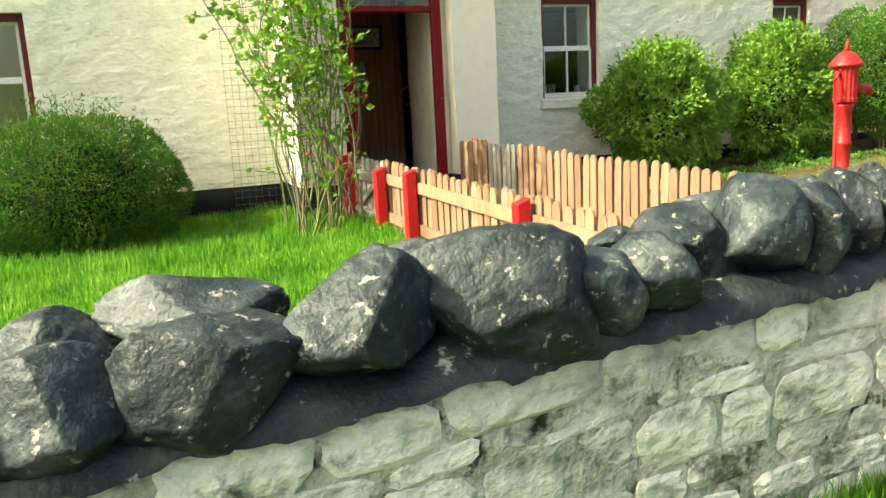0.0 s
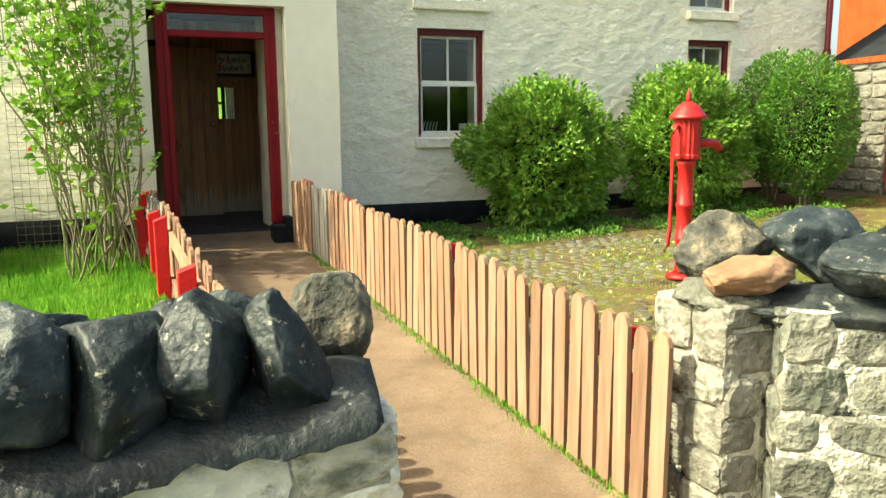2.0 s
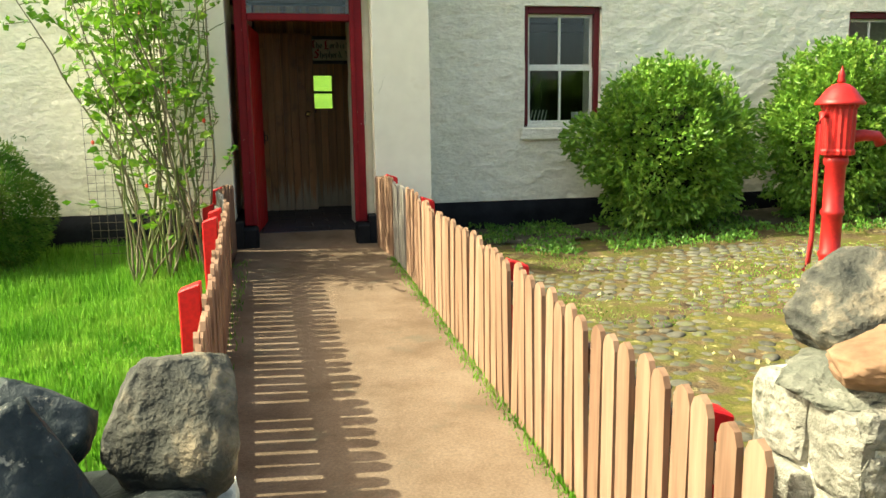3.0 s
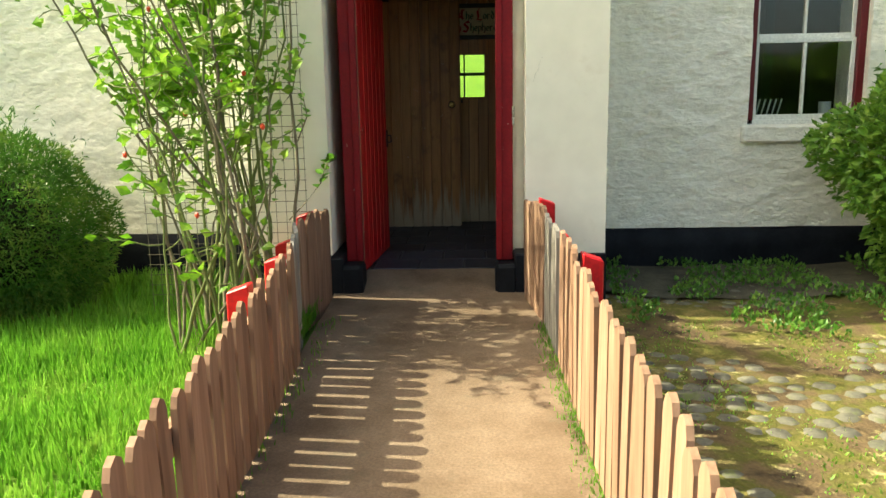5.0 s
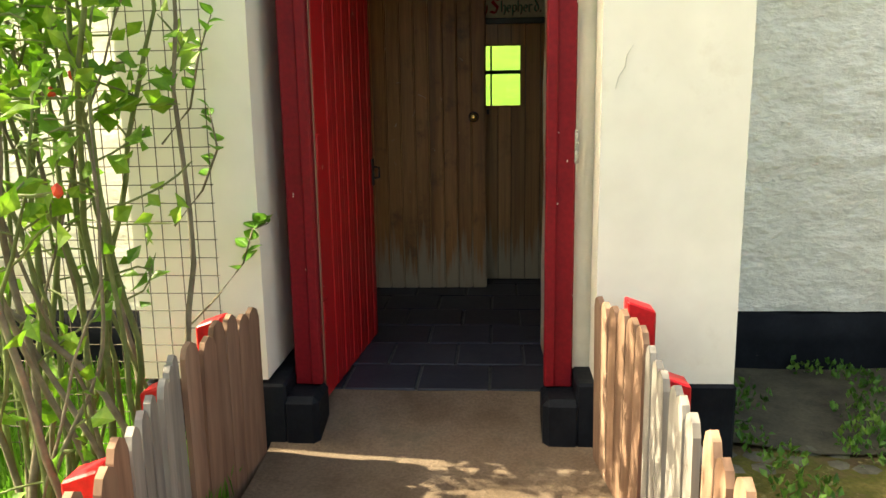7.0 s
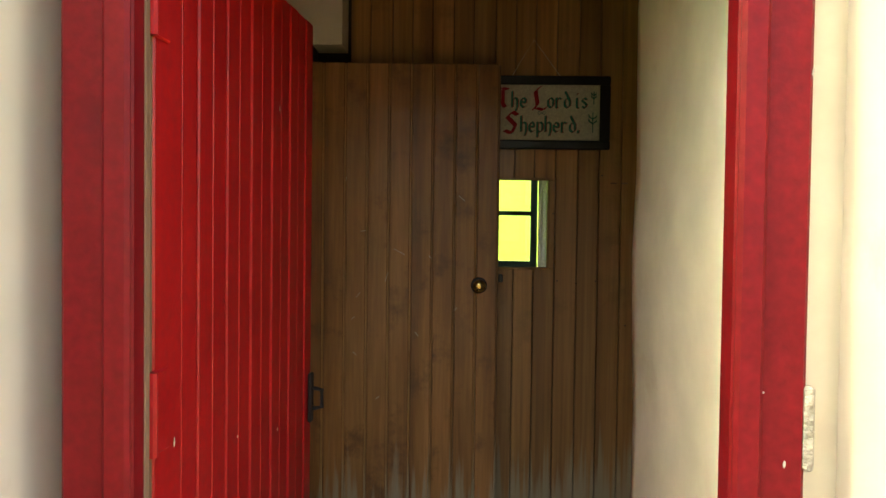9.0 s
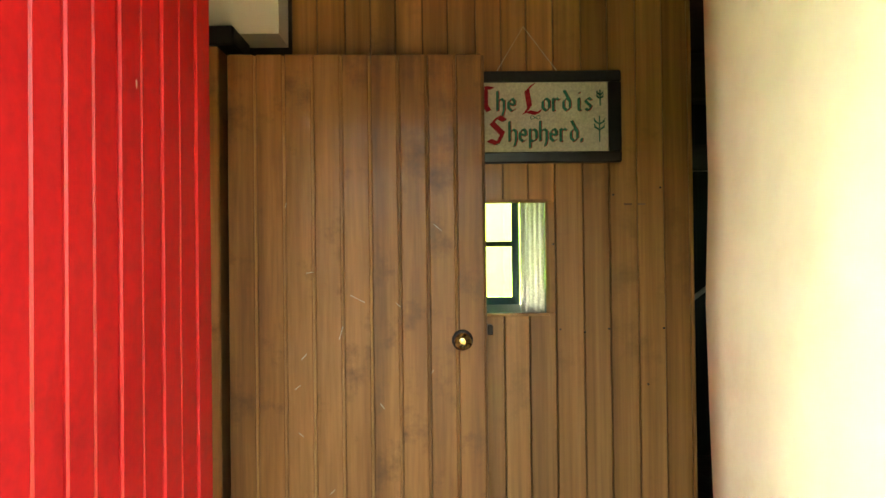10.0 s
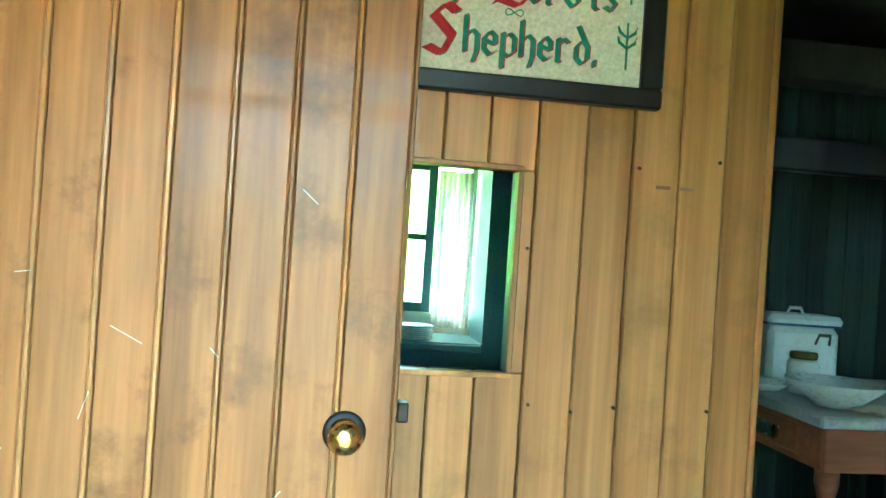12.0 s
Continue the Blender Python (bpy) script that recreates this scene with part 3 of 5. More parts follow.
    part("bead", box(a, b, -0.014, 0.0, 0.06, 2.05, 0.006), M["door_frame_red"], fr)
    a, b = sorted((s * 0.41, s * 0.56))
    part("stone_foot", box(a + 0.005, b - 0.005, -0.135, 0.07, -0.30, 0.052, 0.022), M["plinth"], fr, "black painted foot stone with worn white flecks")
part("raw_edge", box(-0.4245, -0.4215, 0.040, 0.054, 0.06, 1.77), M["picket"], fr, "bare pale wood on the jamb edge")
part("head", box(-0.425, 0.425, 0, 0.055, 1.985, 2.055, 0.006), M["door_frame_red"], fr)
part("transom", box(-0.425, 0.425, -0.012, 0.055, 1.775, 1.835, 0.008), M["door_frame_red"], fr)
p = part("fanlight_pane", box(-0.425, 0.425, 0.03, 0.034, 1.837, 1.983), M["glass"], fr)
part("peeled_patch", box(0.526, 0.5405, -0.006, 0.012, 0.90, 1.02, 0.004), M["joint"], fr, "bare plaster where the paint peeled")

rnd = random.Random(15)
for side in (-1, 1):
    for k in range(5):
        z = rnd.uniform(0.3, 1.75)
        chip = rock(0.0028 * rnd.uniform(0.5, 1.3), 0.0010, 0.0045 * rnd.uniform(0.4, 1.6), 40 + k, 1, 2, 0.3)
        part("paint_chip", chip, M["linen"], fr, "small pale chip in the paint", at=pose(side * rnd.choice((0.468, 0.50, 0.527)), -0.0015, z))

# open plank door, hinged on the far side
door = thing("door_1", -0.447, 0.196, 0.02, 85.2, label="bright red planked front door standing open inwards", category="door", kind="structure")
xs = 0.095
part("stile", box(0.0, 0.10, -0.02, 0.022, -0.055, 1.745, 0.004), M["door_red"], door)
part("raw_edge", box(-0.006, -0.001, -0.018, 0.020, 0.0, 1.74), M["picket"], door, "bare pale wood on the hinge edge")
n = 12
for i in range(n):
    w = (0.88 - 0.10) / n
    part("board", box(0.10 + i * w + 0.0025, 0.10 + (i + 1) * w - 0.0025, -0.017 - 0.002 * (i % 2), 0.018, -0.055, 1.745, 0.003), M["door_red"], door)
for z in (0.2, 0.92, 1.5):
    part("ledge", box(0.02, 0.86, 0.018, 0.042, z, z + 0.12, 0.004), M["door_red"], door)
for z in (0.22, 0.86, 1.5):
    h = part("hinge", box(-0.02, 0.045, -0.026, -0.019, z, z + 0.13, 0.003), M["door_red"], door, "overpainted butt hinge")
    part("knuckle", tube([(-0.012, -0.024, z), (-0.012, -0.024, z + 0.13)], 0.009, 8), M["door_red"], h)
for k in range(6):
    chip = rock(0.0028 * rnd.uniform(0.5, 1.4), 0.0010, 0.005 * rnd.uniform(0.5, 2.0), 60 + k, 1, 2, 0.3)
    part("paint_chip", chip, M["linen"], door, "small pale chip in the paint", at=pose(rnd.choice((0.012, 0.03, 0.07, 0.09, 0.35, 0.6)), -0.0205, rnd.uniform(0.3, 1.7)))
lk = part("lock", box(0.845, 0.87, -0.03, -0.02, 0.70, 0.83, 0.003), M["iron"], door, "dark iron lock plate")
part("lock_handle", tube([(0.857, -0.03, 0.79), (0.857, -0.055, 0.785), (0.857, -0.055, 0.74), (0.857, -0.03, 0.735)], 0.006, 6), M["iron"], lk)

# ---- inside ----
bm = bmesh.new()
prof = [(0.485, 0.168), (0.470, 0.35), (0.462, 0.6), (0.457, 0.85), (0.474, 0.97), (0.55, 1.035), (0.95, 1.05), (0.95, 0.56), (0.62, 0.552), (0.61, 0.168)]
zs = [-0.02 + 2.4 * k / 12 for k in range(13)]
rings = [[bm.verts.new((x + (0.014 * noise.noise(Vector((y * 3, z * 2.2, 1))) if i < 6 else 0), y, z)) for i, (x, y) in enumerate(prof)] for z in zs]
for a, b in zip(rings, rings[1:]):
    for i in range(len(prof)):
        j = (i + 1) % len(prof)
        bm.faces.new((a[i], a[j], b[j], b[i]))
bm.faces.new(rings[-1])
bmesh.ops.recalc_face_normals(bm, faces=bm.faces)
solo("wall_passage", bm, M["inner"], "thick bulging whitewashed wall inside the doorway", "wall", "structure", smooth=True)
solo("wall_hinge_side", box(-0.93, -0.605, 0.553, 1.10, -0.02, 2.36, 0.01), M["inner"], "whitewashed wall behind the open door", "wall", "structure")
solo("wall_lobby", box(-1.02, -0.94, 0.553, 5.9, -0.02, 2.36, 0.01), M["inner"], "whitewashed lobby wall", "wall", "structure")
solo("wall_back", box(1.252, 5.0, 4.7, 4.9, -0.02, 2.36), M["dark_wall"], "dark green boarded back wall of the kitchen", "wall", "structure")
kb = bpy.data.objects["wall_back"]
for i in range(24):
    part("board", box(1.26 + 0.105 * i, 1.362 + 0.105 * i, 4.680, 4.699, -0.02, 2.29, 0.003), M["green_board"], kb)
solo("wall_kitchen_side", box(4.9, 5.0, 1.552, 4.68, -0.02, 2.36), M["grey_wall"], "dim grey kitchen wall", "wall", "structure")
# ceilings and beams, hardly in view, are coloured dark to keep rooms dim
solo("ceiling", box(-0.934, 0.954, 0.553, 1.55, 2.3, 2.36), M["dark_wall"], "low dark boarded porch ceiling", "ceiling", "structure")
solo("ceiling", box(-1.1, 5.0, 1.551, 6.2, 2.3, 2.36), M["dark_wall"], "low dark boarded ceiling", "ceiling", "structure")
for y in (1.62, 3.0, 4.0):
    solo("ceiling_beam", box(-1.0, 4.9, y, y + 0.16, 2.12, 2.298, 0.01), M["dark_wall"], "dark ceiling beam", "beam", "structure")

floor = thing("floor", 0, 0, -0.045, label="dark blue-black quarry tile floor with pale joints", category="floor", kind="structure")
part("bed", box(-0.93, 0.95, 0.325, 1.56, -0.2, -0.012), M["grout"], floor)
part("bed", box(-1.0, 4.9, 1.561, 5.9, -0.2, -0.012), M["grout"], floor)
tile_me = mesh_of(box(-0.147, 0.147, -0.147, 0.147, -0.011, 0.002, 0.004), "tile", M["tile"])
for i in range(8):
    for j in range(8):
        x, y = -0.85 + 0.305 * i + (0.15 if j % 2 else 0), 0.475 + 0.305 * j
        if y < 1.75 and (x > 0.79 or x < -0.77):
            continue
        shared("tile", tile_me, floor, pose(x, y, random.uniform(-0.002, 0.002)))
part("far_tiles", box(1.9, 4.9, 1.6, 5.2, -0.011, -0.004), M["tile"], floor)

# boarded partition
PY = 2.27
parti = thing("partition", 0, PY, 0, label="varnished tongue-and-groove pine partition with a small hatch", category="partition", kind="structure")
HX0, HX1, HZ0, HZ1 = 0.10, 0.395, 1.075, 1.437
x, i = -0.43, 0
rnd = random.Random(4)
while x < 0.88:
    w = min(rnd.choice((0.083, 0.088, 0.092)), 0.886 - x)
    spans = [(-0.04, 2.3)]
    if x + w > HX0 and x < HX1:
        spans = [(-0.04, HZ0), (HZ1, 2.3)]
    for z0, z1 in spans:
        a, b = x, x + w
        part("board", box(a + 0.0012, b - 0.0012, -0.004 * rnd.random(), 0.02, z0, z1, 0.003), M["panel"], parti)
    if x < HX1 < x + w:
        part("board", box(HX1 + 0.0012, x + w - 0.0012, -0.002, 0.02, HZ0, HZ1, 0.002), M["panel"], parti)
    x += w
for a in ((HX0, HX1 + 0.010, HZ1, HZ1 + 0.010), (HX0, HX1 + 0.010, HZ0 - 0.010, HZ0), (HX1, HX1 + 0.010, HZ0, HZ1)):
    part("hatch_bead", box(a[0], a[1], -0.010, 0.012, a[2], a[3], 0.002), M["panel"], parti, "thin rounded hatch bead")
# unseen sheets added to stop scullery light leaking through the board gaps
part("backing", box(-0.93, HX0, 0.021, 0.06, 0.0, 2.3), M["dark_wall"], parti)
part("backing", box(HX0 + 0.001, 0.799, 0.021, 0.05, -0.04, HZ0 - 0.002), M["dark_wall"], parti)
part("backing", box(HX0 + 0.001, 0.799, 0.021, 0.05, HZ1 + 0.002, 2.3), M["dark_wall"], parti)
part("backing", box(HX1 + 0.002, 0.799, 0.021, 0.05, HZ0 - 0.001, HZ1 + 0.001), M["teal"], parti)
part("end_post", box(0.80, 0.884, 0.022, 0.06, 0.0, 2.3, 0.004), M["panel"], parti)
for px, pz in ((0.726, 0.837), (0.775, 1.482), (0.42, 1.30), (0.52, 1.01), (0.78, 1.02), (0.60, 1.02), (0.44, 1.02), (0.62, 1.46)):
    part("nail", tube([(px, -0.006, pz), (px, 0.0, pz)], 0.0035, 6), M["iron"], parti)
for px in (0.655, 0.70):
    part("scratch", box(px, px + 0.026, -0.0052, -0.003, 1.425, 1.431), M["picket"], parti, "pale scuff on the boards")

# inner door, ajar in front of the partition
idoor = thing("door_2", -0.580, 2.06, 0.02, 1.5, label="varnished beaded pine inner door, scuffed, standing ajar", category="door", kind="structure")
x = 0.0
for i in range(9):
    w = 0.085
    a = part("board", box(x + 0.001, x + w - 0.008, -0.036, 0.0, -0.062, 1.85, 0.0025), M["idoor"], idoor)
    part("bead_strip", tube([(x + w - 0.004, -0.033, -0.055), (x + w - 0.004, -0.033, 1.845)], 0.0040, 6), M["panel"], a)
    x += w
part("back_sheet", box(0.002, 0.763, 0.031, 0.036, -0.05, 1.84), M["idoor"], idoor)
part("top_rail", box(0.01, 0.755, 0.001, 0.03, 1.70, 1.82, 0.003), M["idoor"], idoor)
part("bottom_rail", box(0.01, 0.755, 0.001, 0.03, 0.12, 0.26, 0.003), M["idoor"], idoor)
kn = lathe([(0.024, 0), (0.025, 0.004), (0.012, 0.008), (0.011, 0.022), (0.021, 0.030), (0.025, 0.040), (0.021, 0.050), (0.008, 0.054)], 24)
knob = part("knob", kn, M["brass"], idoor, "round worn brass door knob", at=pose(0.690, -0.036, 0.993, 90, 0, 0), smooth=True)
part("rose_plate", lathe([(0.0305, -0.001), (0.0315, 0.003), (0.026, 0.005)], 24), M["iron"], knob, "dark knob plate", smooth=True)
part("keeper", box(0.768, 0.784, -0.02, 0.01, 1.005, 1.035, 0.002), M["iron"], idoor, "iron latch keeper")
for sx, sz, ln in ((0.38, 1.12, 0.05), (0.33, 1.02, 0.04), (0.20, 0.86, 0.02), (0.17, 1.40, 0.015), (0.62, 1.33, 0.03), (0.24, 1.2, 0.02), (0.21, 0.72, 0.02), (0.50, 1.10, 0.018), (0.22, 0.95, 0.025), (0.45, 0.80, 0.02), (0.30, 0.55, 0.02), (0.60, 0.90, 0.014)):
    bm = box(-ln / 2, ln / 2, -0.0370, -0.0362, -0.0007, 0.0007)
    part("scuff", bm, M["linen"], idoor, "pale scratch in the varnish", at=pose(sx, 0, sz, 0, random.choice((-20, 12, -55, -75, 35)) + 20 * random.random(), 0))
frame2 = thing("inner_door_frame", -0.62, 2.06, 0, label="dark varnished inner door post and boards", category="door frame", kind="structure")
part("post", box(-0.075, 0.012, -0.02, 0.18, -0.04, 1.90, 0.004), M["idoor"], frame2)
part("bead", box(-0.098, -0.076, -0.03, 0.18, -0.04, 1.90, 0.006), M["idoor"], frame2)
part("side_board", box(-0.19, -0.099, -0.012, 0.18, -0.04, 1.90, 0.004), M["panel"], frame2)
part("side_board", box(-0.31, -0.192, -0.010, 0.18, -0.04, 1.90, 0.004), M["panel"], frame2)
part("head", box(-0.31, 0.06, -0.03, 0.18, 1.902, 1.96, 0.006), M["black_wood"], frame2)
solo("wall_above_door", box(-0.935, -0.445, 2.13, 2.3, 1.962, 2.298), M["smooth"], "whitewashed patch of wall over the inner door", "wall", "structure")
strap = thing("strap", -0.72, 2.035, 0.94, label="dark leather strap hung from a steel clip", category="strap")
part("clip", tube([(0, 0, 0.0), (0.012, -0.012, 0.02), (0.012, -0.014, 0.045), (-0.004, -0.012, 0.055), (-0.008, -0.008, 0.03)], 0.004, 8), M["chrome"], strap, smooth=True)
bm = bmesh.new()
cols = [[bm.verts.new((dx - 0.012 * k * 0.6 - 0.006 * math.sin(k), -0.012 - 0.006 * math.cos(k * 1.3) + dy, -0.03 * k)) for dx, dy in ((-0.014, 0), (0.014, -0.004), (0.014, 0.004), (-0.014, 0.006))] for k in range(9)]
for a, b in zip(cols, cols[1:]):
    for i in range(4):
        bm.faces.new((a[i], a[(i + 1) % 4], b[(i + 1) % 4], b[i]))
bm.faces.new(cols[0])
bm.faces.new(cols[-1])
bmesh.ops.recalc_face_normals(bm, faces=bm.faces)
part("leather", bm, M["leather"], strap, smooth=True)

# framed sampler
sam = thing("sampler", 0.36, PY - 0.014, 1.715, label="embroidered text sampler in a black frame hung by string", category="picture")
SW, SH = 0.285, 0.15
for a in ((-SW, SW, SH - 0.036, SH), (-SW, SW, -SH, -SH + 0.036), (-SW, -SW + 0.042, -SH + 0.036, SH - 0.036), (SW - 0.042, SW, -SH + 0.036, SH - 0.036)):
    part("frame_side", box(a[0], a[1], -0.016, 0.008, a[2], a[3], 0.004), M["black_wood"], sam)
part("linen", box(-SW + 0.042, SW - 0.042, -0.004, 0.004, -SH + 0.036, SH - 0.036), M["linen"], sam, "cream stitched linen")


GLYPHS = dict(
    h="0,1.6 0,0.05/0,0.7 0.28,1 0.5,0.8 0.5,0.1 0.36,-0.35", e="0.02,0.62 0.46,0.46 0.46,0.8 0.25,1 0,0.72 0,0.25 0.25,0 0.5,0.2", p="0,1 0,-0.5/0,0.75 0.28,1 0.5,0.78 0.5,0.25 0.25,0 0,0.15",
    r="0,1 0,0.05 0.1,0/0,0.7 0.24,1 0.44,0.86", d="0.5,0.75 0.05,1.6/0.5,0.75 0.5,0.25 0.25,0 0,0.25 0,0.72 0.25,1 0.5,0.75", o="0.25,1 0,0.75 0,0.25 0.25,0 0.5,0.25 0.5,0.75 0.25,1",
    i="0,1 0,0.1 0.14,0/0,1.35 0.06,1.45", s="0.45,0.82 0.25,1 0,0.75 0.45,0.32 0.25,0 0,0.16", T="-0.1,1.42 0.3,1.6 0.85,1.5/0.4,1.5 0.4,0.3 0.6,0.02 0.88,0.18/0.02,1.15 -0.04,0.6 0.16,0.32",
    L="0.55,1.75 0.15,1.35 0.3,0.4 0,0/0.2,0.12 0.75,-0.02 0.95,0.22", S="0.85,1.4 0.48,1.65 0.1,1.25 0.72,0.62 0.42,0 -0.1,0.22", y="0,1 0,0.3 0.25,0.05 0.5,0.25/0.5,1 0.5,0.2 0.2,-0.45")
GLYPHS["."] = "0,-0.06 0.03,0.22"


def stitched(letter, x, z, u, nib, mat, depth, parent):
    """A broad-nibbed letter of stitches standing a hair off the linen."""
    bm = bmesh.new()
    w = Vector((nib * 0.80, 0, nib * 0.42))
    for stroke in GLYPHS[letter].split("/"):
        pts = [Vector((x + u * float(p.split(",")[0]), depth, z + u * float(p.split(",")[1]))) for p in stroke.split()]
        for k, (p, q) in enumerate(zip(pts, pts[1:])):
            lift = Vector((0, -0.0002 * k, 0))
            f = [bm.verts.new(v + lift) for v in (p - w, p + w, q + w, q - w)]
            b = [bm.verts.new(v.co + Vector((0, 0.0009, 0))) for v in f]
            bm.faces.new(f)
            bm.faces.new(b[::-1])
            for a in range(4):
                bm.faces.new((f[(a + 1) % 4], f[a], b[a], b[(a + 1) % 4]))
    bmesh.ops.recalc_face_normals(bm, faces=bm.faces)
    part("letter", bm, mat, parent)


def stitched_word(word, x, z, u, pitch, mat, edge=None, nib=0.13):
    for c in word:
        if edge:
            stitched(c, x + 0.0024, z - 0.0012, u, u * 0.13, edge, -0.0052, sam)
        stitched(c, x, z, u, u * nib, mat, -0.0066, sam)
        x += pitch * (0.62 if c == "i" else 1)


stitched_word("T", -0.176, 0.020, 0.050, 0, M["thread_red"], nib=0.19)
stitched_word("he", -0.118, 0.020, 0.042, 0.036, M["thread_green"], M["thread_red"])
stitched_word("L", -0.030, 0.012, 0.056, 0, M["thread_red"], nib=0.18)
stitched_word("ord", 0.030, 0.020, 0.042, 0.034, M["thread_green"], M["thread_red"])
stitched_word("is", 0.148, 0.020, 0.042, 0.034, M["thread_green"], M["thread_red"])
stitched_word("y", -0.190, -0.080, 0.042, 0, M["thread_red"])
stitched_word("S", -0.142, -0.086, 0.054, 0, M["thread_red"], M["thread_green"], nib=0.20)
stitched_word("hepherd.", -0.080, -0.080, 0.042, 0.0335, M["thread_green"], M["thread_red"])
bm = tube([(0.005 + 0.016 * math.sin(k * 0.45), -0.006, -0.001 + 0.006 * math.sin(k * 0.9)) for k in range(15)], 0.0012, 5)
part("stitched_scroll", bm, M["thread_green"], sam, "small green stitched scroll")


def sprig(x, z, s):
    bm = tube([(x, -0.006, z - s), (x, -0.006, z + s)], 0.0022, 6)
    for k in (-1, 1):
        for q in (0.0, 0.45):
            tube([(x, -0.006, z + s * (q - 0.1)), (x + k * s * 0.35, -0.006, z + s * (q + 0.15)), (x + k * s * 0.42, -0.006, z + s * (q + 0.4))], [0.002, 0.003, 0.0015], 6, bm)
    part("stitched_sprig", bm, M["thread_green"], sam, "green stitched plant sprig")


sprig(0.215, -0.04, 0.042)
sprig(0.218, 0.062, 0.026)
part("hanging_string", tube([(-0.12, 0.0, SH), (-0.03, 0.004, 0.30), (0.08, 0.0, SH)], 0.0012, 5), M["linen"], sam)

# window seen through the hatch
wall_with_holes("wall_scullery", "blue-green painted scullery wall round a deep window", -1.0, 1.25, 5.35, 5.85, -0.05, 2.30, [(-0.5, 0.95, 0.76, 1.90)], M["teal"], 0.0, 0.5)
wall_with_holes("wall_house_back", "whitewashed back wall of the house", -1.0, 1.25, 5.87, 6.2, -0.05, 2.30, [(-0.32, 0.92, 0.89, 1.86)], M["smooth"], 0.0, 0.5)
solo("wall_scullery_side", box(1.18, 1.25, 3.5, 5.345, -0.05, 2.298), M["teal"], "blue-green painted scullery side wall", "wall", "structure")
bw = thing("window_6", 0.20, 5.88, 0.89, label="blue-green sash window looking on to a bright meadow", category="window", kind="structure")
for a in ((-0.52, -0.46, 0, 0.97), (0.44, 0.50, 0, 0.97), (-0.46, 0.44, 0, 0.06), (-0.46, 0.44, 0.91, 0.97), (-0.46, 0.44, 0.46, 0.50), (-0.02, 0.0, 0.06, 0.91)):
    part("glazing_bar", box(a[0], a[1], 0, 0.05, a[2], a[3], 0.004), M["teal"], bw)
p = part("pane", box(-0.46, 0.44, 0.02, 0.024, 0.06, 0.91), M["glass"], bw)
p.visible_shadow = False
bm = bmesh.new()
rows = [[bm.verts.new((0.70 + 0.22 * i / 24, 5.82 + 0.02 * math.sin(i * 1.5), z)) for i in range(25)] for z in (0.80, 1.80)]
for i in range(24):
    bm.faces.new((rows[0][i], rows[0][i + 1], rows[1][i + 1], rows[1][i]))
bmesh.ops.solidify(bm, geom=bm.faces[:], thickness=0.002)
solo("curtain", bm, M["curtain"], "white lace curtain drawn aside at the window", "curtain", smooth=True)
solo("window_shelf", box(-0.49, 0.94, 5.30, 5.85, 0.715, 0.755, 0.006), M["teal"], "blue-green painted window shelf", "shelf", "structure")
for i in range(7):
    r = 0.12 - 0.003 * (i % 3)
    bm = lathe([(r * 0.55, 0), (r * 0.6, 0.002), (r, 0.012), (r, 0.015), (r * 0.6, 0.006), (0.002, 0.005)], 28)
    solo("plate", bm, M["enamel"], "white china plate in a low stack", "plate", group="stack of plates on the window shelf", smooth=True, at=pose(0.56 + 0.004 * (i % 2), 5.50, 0.756 + 0.012 * i))

# meadow behind the house
bm = bmesh.new()
vs = [[bm.verts.new((x, y, -0.2 + 0.16 * max(0, y - 9))) for x in (-60, 0, 60)] for y in (6.5, 9, 20, 60)]
for a, b in zip(vs, vs[1:]):
    for i in range(2):
        bm.faces.new((a[i], a[i + 1], b[i + 1], b[i]))
solo("meadow", bm, M["meadow"], "bright green meadow rising behind the house", "meadow", "structure")

# kitchen table and its things
tab = thing("kitchen_table", 1.97, 3.40, 0.045, 0, label="reddish wooden kitchen table with a pale worktop", category="table")
part("worktop", box(-0.47, 1.0, -0.42, 0.42, 0.80, 0.835, 0.008), M["oilcloth"], tab, "pale grey scrubbed worktop")
part("apron", box(-0.42, 0.95, -0.37, -0.345, 0.66, 0.799, 0.003), M["mahogany"], tab)
part("side_apron", box(-0.42, -0.395, -0.344, 0.37, 0.66, 0.799, 0.003), M["mahogany"], tab)
dr = part("drawer", box(-0.434, -0.421, -0.25, 0.05, 0.685, 0.775, 0.004), M["mahogany"], tab)
part("drawer_pull", box(-0.462, -0.4345, -0.16, -0.04, 0.705, 0.755, 0.010), M["chrome"], dr, "steel cup pull")
for lx, ly in ((-0.385, -0.335), (0.90, -0.335), (-0.385, 0.335), (0.90, 0.335)):
    part("leg", lathe([(0.026, -0.09), (0.034, 0.05), (0.022, 0.08), (0.035, 0.3), (0.024, 0.5), (0.038, 0.54), (0.024, 0.57), (0.036, 0.62), (0.036, 0.658)], 16), M["mahogany"], tab, at=pose(lx, ly, 0), smooth=True)
part("lower_shelf", box(-0.40, 0.93, -0.33, 0.33, 0.20, 0.225, 0.004), M["mahogany"], tab)
TZ = 0.8815
bb = thing("bread_bin", 1.80, 3.62, TZ, -8, label="white enamel bread bin with a blue-rimmed lid", category="bread bin")
bb.scale = (1, 1, 1.36)
part("body", box(-0.13, 0.13, -0.09, 0.09, 0, 0.16, 0.02), M["enamel"], bb)
lid = part("lid", box(-0.137, 0.137, -0.097, 0.097, 0.161, 0.190, 0.012), M["enamel"], bb)
part("lid_rim", box(-0.140, 0.140, -0.100, 0.100, 0.160, 0.166, 0.002), M["blue_rim"], lid)
part("lid_handle", tube([(-0.03, 0, 0.19), (-0.02, 0, 0.206), (0.02, 0, 0.206), (0.03, 0, 0.19)], 0.005, 8), M["enamel"], lid)
